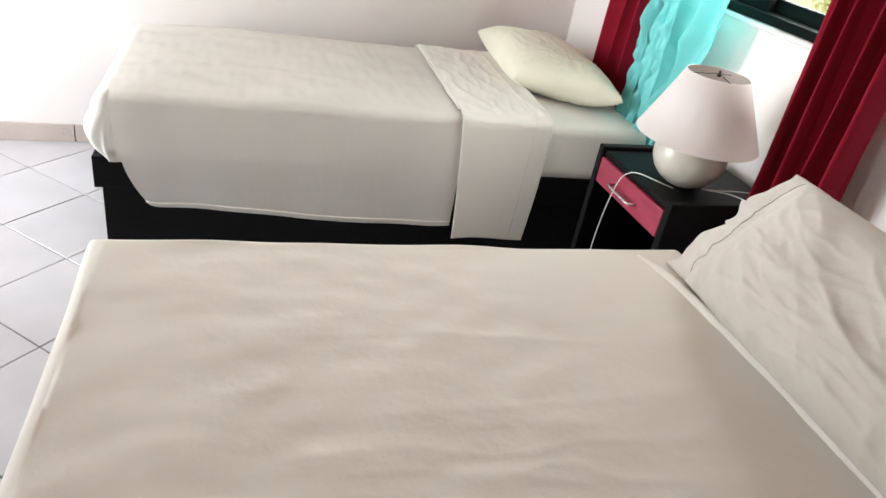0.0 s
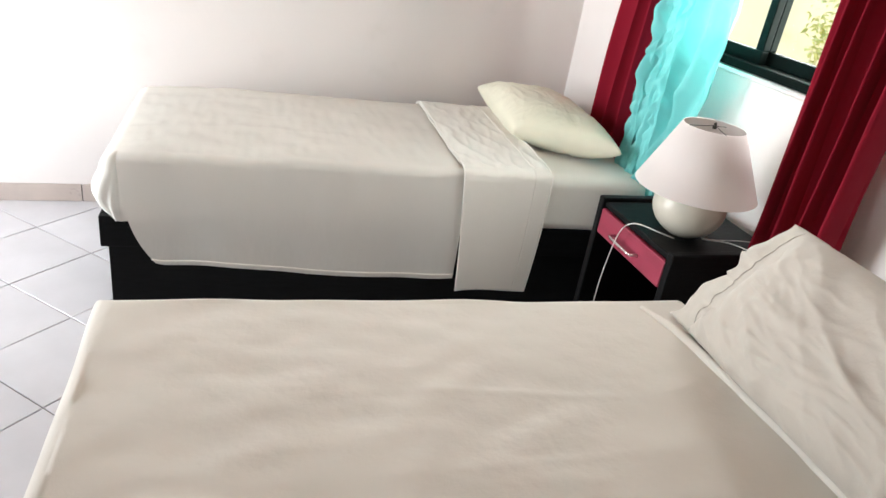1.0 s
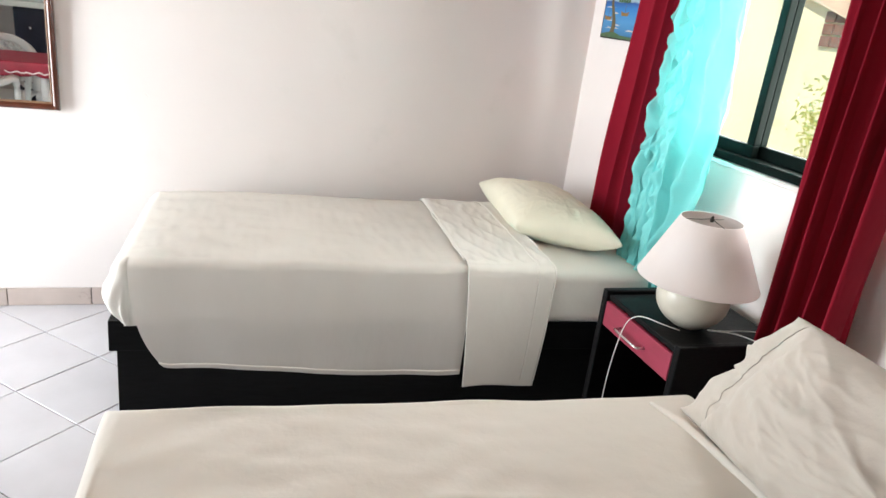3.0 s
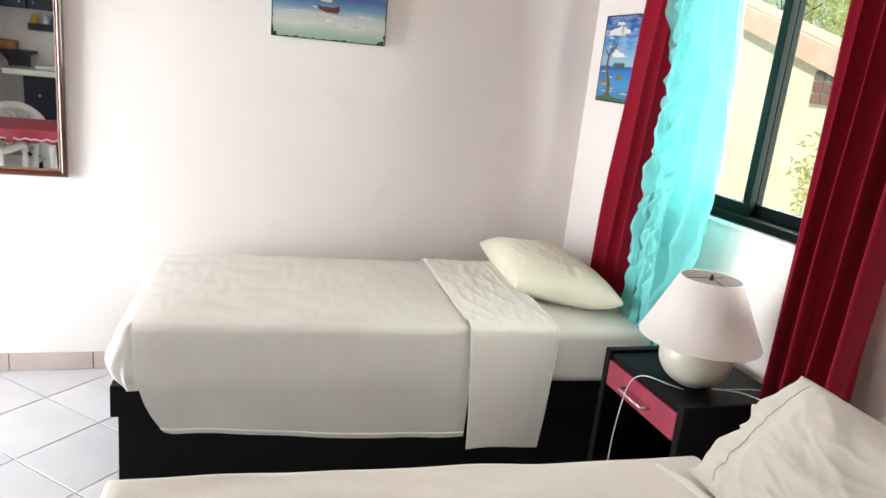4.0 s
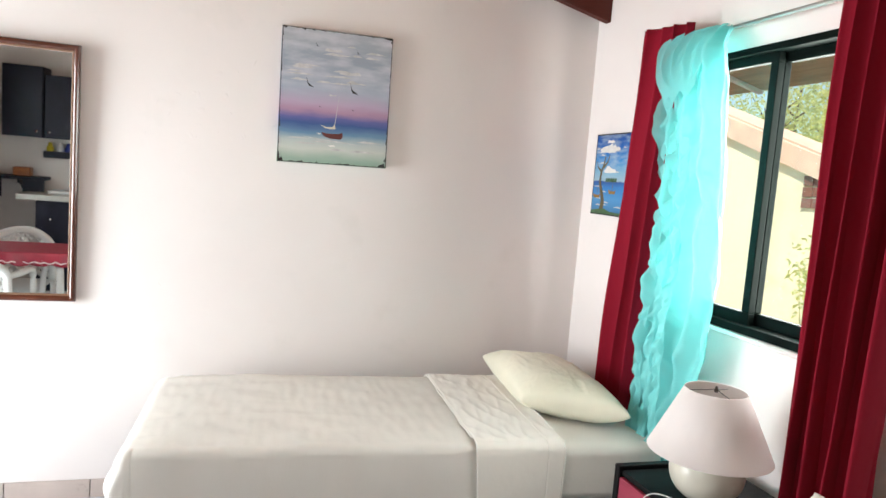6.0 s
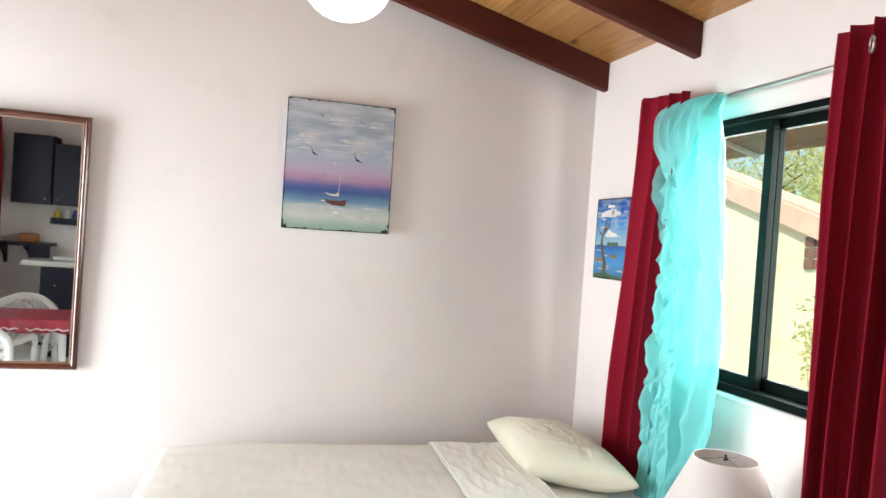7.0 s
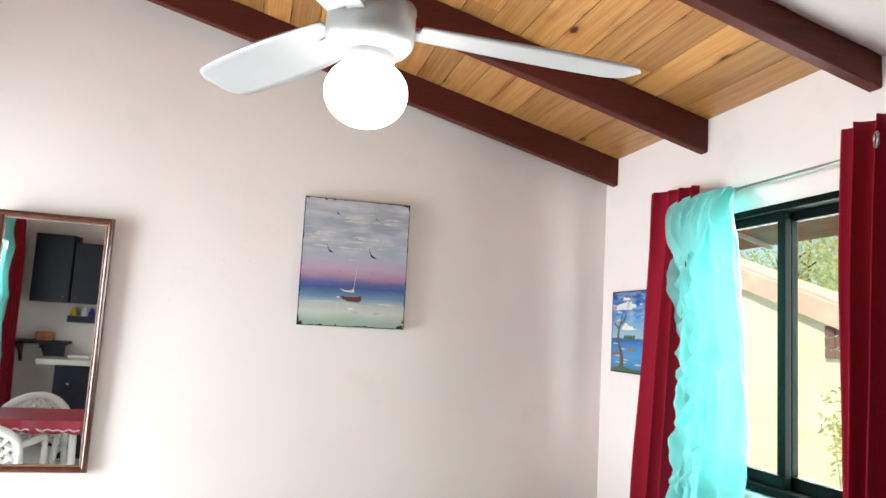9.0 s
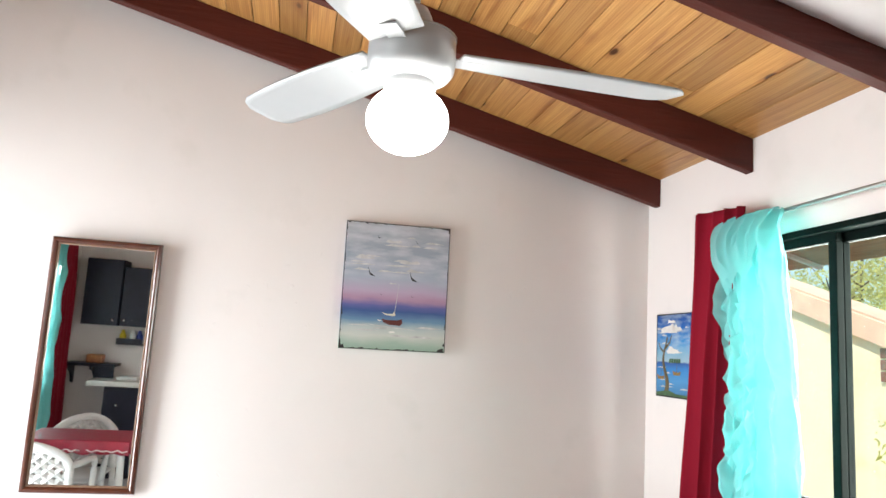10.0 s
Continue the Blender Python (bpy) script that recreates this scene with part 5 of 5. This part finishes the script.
# dining table with a red cloth
tab = thing("dining_table", (-3.24, -2.34, 0), "white plastic dining table", "table")
HX, HY = 0.36, 0.24
part("tabletop", box(-HX, HX, -HY, HY, 0.725, 0.75, 0.006), PLASTIC, tab)
for sx in (-1, 1):
    for sy in (-1, 1):
        part("leg", tube([((HX - 0.06) * sx, (HY - 0.05) * sy, 0.725), ((HX - 0.03) * sx, (HY - 0.02) * sy, 0.0)], 0.026, 10), PLASTIC, tab, smooth=True)
cloth = thing("tablecloth", (-3.24, -2.34, 0.755), "crimson tablecloth with a scalloped pale hem on the dining table", "tablecloth")


def cloth_f(u, v):
    """The cloth lies on the top and hangs over all four edges to a scalloped hem."""
    a, b = (2 * u - 1) * (HX + 0.085), (2 * v - 1) * (HY + 0.085)
    oa, ob = abs(a) - HX - 0.005, abs(b) - HY - 0.005
    over = max(oa, ob, 0)
    run = b if oa > ob else a
    x, y = max(-HX - 0.005, min(HX + 0.005, a)), max(-HY - 0.005, min(HY + 0.005, b))
    out = (0.010 + 0.018 * math.sin(19 * run)) * min(1, over / 0.1)
    if oa > ob:
        x += math.copysign(out if over else 0, a)
    else:
        y += math.copysign(out if over else 0, b)
    return Vector((x, y, -over - 0.014 * abs(math.sin(24 * run)) * (over > 0.065)))


thicken(part("cloth", grid(90, 70, cloth_f), OILCLOTH, cloth, smooth=True), 0.002)
for sy in (-1, 1):
    part("hem_trim", tube([(-HX + 2 * HX * k / 40, sy * (HY + 0.022 + 0.012 * math.sin(k)), -0.066 - 0.006 * math.sin(k * 1.7)) for k in range(41)], 0.005, 5), LACE, cloth, "pale lace trim")


def plastic_chair():
    """A one-piece stacking armchair with a lattice back; it faces -y."""
    c = thing("plastic_chair", (0, 0, 0), "white moulded plastic armchair with a lattice back", "chair", "plastic dining chairs")

    def back_at(s, z):
        return Vector((0.235 * s * (1 - 0.15 * max(0, z - 0.65) / 0.2), 0.24 + 0.16 * (z - 0.42) - 0.10 * s * s, z))

    def seat_f(u, v):
        a, b = 2 * u - 1, 2 * v - 1
        return Vector((0.225 * a, 0.23 * b, 0.42 - 0.02 * (1 - a * a) * (1 - b * b) - 0.02 * (b < -0.8)))

    thicken(part("seat", grid(16, 16, seat_f), PLASTIC, c, smooth=True), 0.008)
    rim = [back_at(-1, 0.44), back_at(-1, 0.62)] + [back_at(math.cos(a), 0.66 + 0.14 * math.sin(a)) for a in [math.pi * (1 - i / 14) for i in range(15)]] + [back_at(1, 0.62), back_at(1, 0.44)]
    part("back_frame", tube(rim, 0.030, 8, smooth_steps=3), PLASTIC, c, smooth=True)
    lat = bmesh.new()

    def top_of(s):
        return 0.66 + 0.135 * math.sqrt(max(0, 1 - s * s))

    for sign in (-1, 1):
        for k in range(-6, 7):
            pts = []
            for i in range(25):
                z = 0.46 + i * 0.017
                s = k / 3.5 + sign * (z - 0.65) / 0.22
                if abs(s) < 0.99 and z < top_of(s):
                    pts.append(back_at(s, z))
            if len(pts) > 2:
                tube(pts, 0.0185, 4, lat)
    part("back_lattice", lat, PLASTIC, c)
    for s in (-1, 1):
        part("armrest", tube([(0.235 * s, 0.20, 0.66), (0.265 * s, 0.08, 0.66), (0.275 * s, -0.12, 0.655), (0.265 * s, -0.21, 0.60), (0.255 * s, -0.23, 0.42)], 0.021, 8, smooth_steps=5), PLASTIC, c, smooth=True)
        part("front_leg", tube([(0.255 * s, -0.23, 0.42), (0.26 * s, -0.25, 0.0)], 0.022, 8), PLASTIC, c, smooth=True)
        part("rear_leg", tube([(0.22 * s, 0.22, 0.44), (0.235 * s, 0.29, 0.0)], 0.022, 8), PLASTIC, c, smooth=True)
    return c


chair = plastic_chair()
chair.matrix_basis = pose(-3.37, -1.90, 0, 0, 0, 4)
copy_thing(chair, pose(-3.36, -2.62, 0, 0, 0, 180))

# ---- outside the window ----
bm = bmesh.new()
grid(40, 40, lambda u, v: Vector((-400 + 800 * u, -400 + 800 * v, -0.16)), bm)
tagged(link("ground", bm, GROUND), "sunlit sandy garden ground", "ground", kind="structure")
house = thing("neighbour_house", (5.0, 5.0, -0.16), "yellow rendered house with a salmon gable fascia", "house")
def slab(y0, z0, y1, z1, h, x0, x1):
    bm = bmesh.new()
    q = [(y0, z0), (y1, z1), (y1, z1 + h), (y0, z0 + h)]
    lo = [bm.verts.new((x0, a, b)) for a, b in q]
    hi = [bm.verts.new((x1, a, b)) for a, b in q]
    bm.faces.new(lo)
    bm.faces.new(hi[::-1])
    for i in range(4):
        bm.faces.new((lo[i], hi[i], hi[(i + 1) % 4], lo[(i + 1) % 4]))
    bmesh.ops.recalc_face_normals(bm, faces=bm.faces)
    return bm


bm = bmesh.new()
q = [(-1.55, 0.0), (6.0, 0.0), (6.0, 4.62), (-1.55, 2.09)]
lo = [bm.verts.new((0.12, a, b)) for a, b in q]
hi = [bm.verts.new((0.35, a, b)) for a, b in q]
bm.faces.new(lo)
bm.faces.new(hi[::-1])
for i in range(4):
    bm.faces.new((lo[i], hi[i], hi[(i + 1) % 4], lo[(i + 1) % 4]))
bmesh.ops.recalc_face_normals(bm, faces=bm.faces)
part("wall", bm, YELLOWWALL, house)
part("fascia", slab(-4.5, 1.053, 6.0, 4.57, 0.28, 0.05, 0.118), TERRACOTTA, house)
part("roof", slab(-4.5, 1.255, 6.0, 4.772, 0.05, 0.36, 0.9), TERRACOTTA, house)
for k in range(3):
    for j in range(2):
        part("vent_block", box(0.09, 0.118, -1.52 + 0.17 * j, -1.37 + 0.17 * j, 1.72 + 0.14 * k, 1.84 + 0.14 * k, 0.004), VENT, house)


def leaves(r, clumps, spread, count, size):
    """Small pointed leaves scattered round clump centres, as one mesh."""
    verts, faces = [], []
    for c in clumps:
        for i in range(count):
            p = c + Vector((r.gauss(0, spread), r.gauss(0, spread), r.gauss(0, spread * 0.8)))
            m = Euler((r.uniform(-1, 1), r.uniform(-1, 1), r.uniform(0, 6.28))).to_matrix()
            l = r.uniform(0.6, 1.2) * size
            n = len(verts)
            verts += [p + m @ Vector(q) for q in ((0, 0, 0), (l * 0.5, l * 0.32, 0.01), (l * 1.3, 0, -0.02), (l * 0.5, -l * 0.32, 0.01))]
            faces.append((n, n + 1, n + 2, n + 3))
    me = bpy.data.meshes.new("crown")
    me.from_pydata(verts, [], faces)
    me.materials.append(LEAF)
    return me


def tree(x, y, h, seed):
    t = thing("garden_tree", (x, y, -0.16), "leafy sunlit green garden tree", "tree", "garden trees")
    r = random.Random(seed)
    bm = tube([(0, 0, 0), (0.1, 0.05, h * 0.25), (0.0, 0.1, h * 0.5), (0.12, 0.0, h * 0.75)], lambda s: 0.13 - 0.09 * s, 9, smooth_steps=4)
    for k in range(7):
        a, z = r.uniform(0, 6.28), h * r.uniform(0.3, 0.65)
        tube([(0.05, 0.05, z), (0.5 * math.cos(a), 0.5 * math.sin(a), z + 0.4), (1.2 * math.cos(a), 1.2 * math.sin(a), z + 0.9)], lambda s: 0.05 - 0.04 * s, 6, bm, smooth_steps=3)
    part("trunk", bm, BARK, t, smooth=True)
    clumps = []
    for k in range(62):
        a, rad = r.uniform(0, 6.28), 1.7 * math.sqrt(r.random())
        clumps.append(Vector((rad * math.cos(a), rad * math.sin(a), h * r.uniform(0.3, 1.0))))
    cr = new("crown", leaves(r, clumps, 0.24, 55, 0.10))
    cr.parent = t
    return t


for tx, ty, th, sd in ((12.4, 10.0, 6.0, 1), (12.6, 13.0, 6.6, 2), (13.5, 7.6, 5.6, 3), (15.0, 12.0, 8.0, 6), (16.0, 17.0, 8.5, 9), (9.4, 6.4, 3.8, 12), (19.0, 14.0, 9.5, 15), (20.0, 20.0, 10.0, 16), (18.0, 10.5, 8.5, 17), (21.0, 17.0, 10.0, 18)):
    tree(tx, ty, th, sd)


def shrub(x, y, h, seed):
    t = thing("garden_shrub", (x, y, -0.16), "sparse sunlit green shrub before the yellow wall", "shrub")
    r = random.Random(seed)
    bm = bmesh.new()
    clumps = []
    for k in range(6):
        a, w = r.uniform(0, 6.28), r.uniform(0.1, 0.28)
        tip = Vector((w * math.cos(a), w * math.sin(a), h * r.uniform(0.6, 1.0)))
        tube([(0, 0, 0), tip * 0.5 + Vector((0.03, 0.02, 0.05)), tip], lambda s: 0.006 - 0.004 * s, 5, bm, smooth_steps=3)
        clumps += [tip, tip * 0.75]
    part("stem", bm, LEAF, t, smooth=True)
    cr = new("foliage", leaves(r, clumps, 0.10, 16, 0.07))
    cr.parent = t
    return t


shrub(4.6, 3.04, 1.35, 5)

# ---- floor and skirting, piece by piece ----
slab_ob = tagged(link("floor", box(XW - T, T, YS - T, T, -0.15, -0.004), GROUT), "pale glazed floor tiles laid diagonally with dark grout", "floor", kind="structure")
D = 0.24
S = D * math.sqrt(2) - 0.0045


def tile_mesh(name, poly, h=0.004):
    """A tile with a small bevelled rim, from its outline."""
    bm = bmesh.new()
    c = sum((Vector(p) for p in poly), Vector((0, 0))) / len(poly)
    rings = []
    for inset, z in ((0.0, -0.004), (0.0, h - 0.0015 - 0.004), (0.0018, h - 0.004)):
        rings.append([bm.verts.new((*(Vector(p) + (c - Vector(p)).normalized() * inset), z)) for p in poly])
    n = len(poly)
    for a, b in zip(rings, rings[1:]):
        for i in range(n):
            bm.faces.new((a[i], a[(i + 1) % n], b[(i + 1) % n], b[i]))
    bm.faces.new(rings[-1])
    me = bpy.data.meshes.new(name)
    bm.to_mesh(me)
    bm.free()
    me.materials.append(TILE)
    return me


def clip(poly):
    """Cut an outline to the room."""
    for axis, lim, keep in ((0, XW + 0.002, 1), (0, -0.002, -1), (1, YS + 0.002, 1), (1, -0.002, -1)):
        out = []
        for i in range(len(poly)):
            p, q = poly[i], poly[(i + 1) % len(poly)]
            dp, dq = keep * (p[axis] - lim), keep * (q[axis] - lim)
            if dp >= 0:
                out.append(p)
            if dp * dq < 0:
                t = dp / (dp - dq)
                out.append((p[0] + (q[0] - p[0]) * t, p[1] + (q[1] - p[1]) * t))
        poly = out
        if len(poly) < 3:
            return []
    return poly


hd = S / math.sqrt(2)
whole = tile_mesh("floor_tile", [(hd, 0), (0, hd), (-hd, 0), (0, -hd)])
for i in range(-10, 11):
    for j in range(-18, 6):
        if (i + j) % 2 == 0:
            continue
        cx, cy = -2.23 + D * i, -1.005 + D * j
        full = [(cx + hd, cy), (cx, cy + hd), (cx - hd, cy), (cx, cy - hd)]
        cut = clip(full)
        if not cut:
            continue
        same = len(cut) == 4 and all(abs(a[0] - b[0]) + abs(a[1] - b[1]) < 1e-6 for a, b in zip(cut, full))
        if same:
            o = new("floor_tile", whole)
            o.location = (cx, cy, 0)
        else:
            area2 = abs(sum(cut[a][0] * cut[(a + 1) % len(cut)][1] - cut[(a + 1) % len(cut)][0] * cut[a][1] for a in range(len(cut))))
            if area2 < 0.002:
                continue
            o = new("floor_tile", tile_mesh("floor_tile", [(a - cx, b - cy) for a, b in cut]))
            o.location = (cx, cy, 0)
        o.parent = slab_ob

skirt = tagged(link("baseboard", box(XW + 0.001, -0.001, -0.004, -0.0005, 0.0, 0.082), GROUT), "beige tile skirting along the white wall", "baseboard", kind="structure")
for k in range(13):
    x0 = -2.332 - 0.343 * (k - 6)
    a, b = max(XW + 0.002, x0 - 0.343 + 0.002), min(-0.002, x0 - 0.002)
    if b - a > 0.02:
        part("skirting_tile", box(a, b, -0.012, -0.004, 0.001, 0.084, 0.0015, seg=1), BASETILE, skirt)
sk2 = tagged(link("baseboard", box(-0.004, -0.0005, YS, -0.014, 0.0, 0.082), GROUT), "beige tile skirting under the window wall", "baseboard", kind="structure")
for k in range(14):
    a, b = -0.02 - 0.343 * (k + 1) + 0.004, -0.02 - 0.343 * k
    part("skirting_tile", box(-0.012, -0.004, max(a, YS), b, 0.001, 0.084, 0.0015, seg=1), BASETILE, sk2)
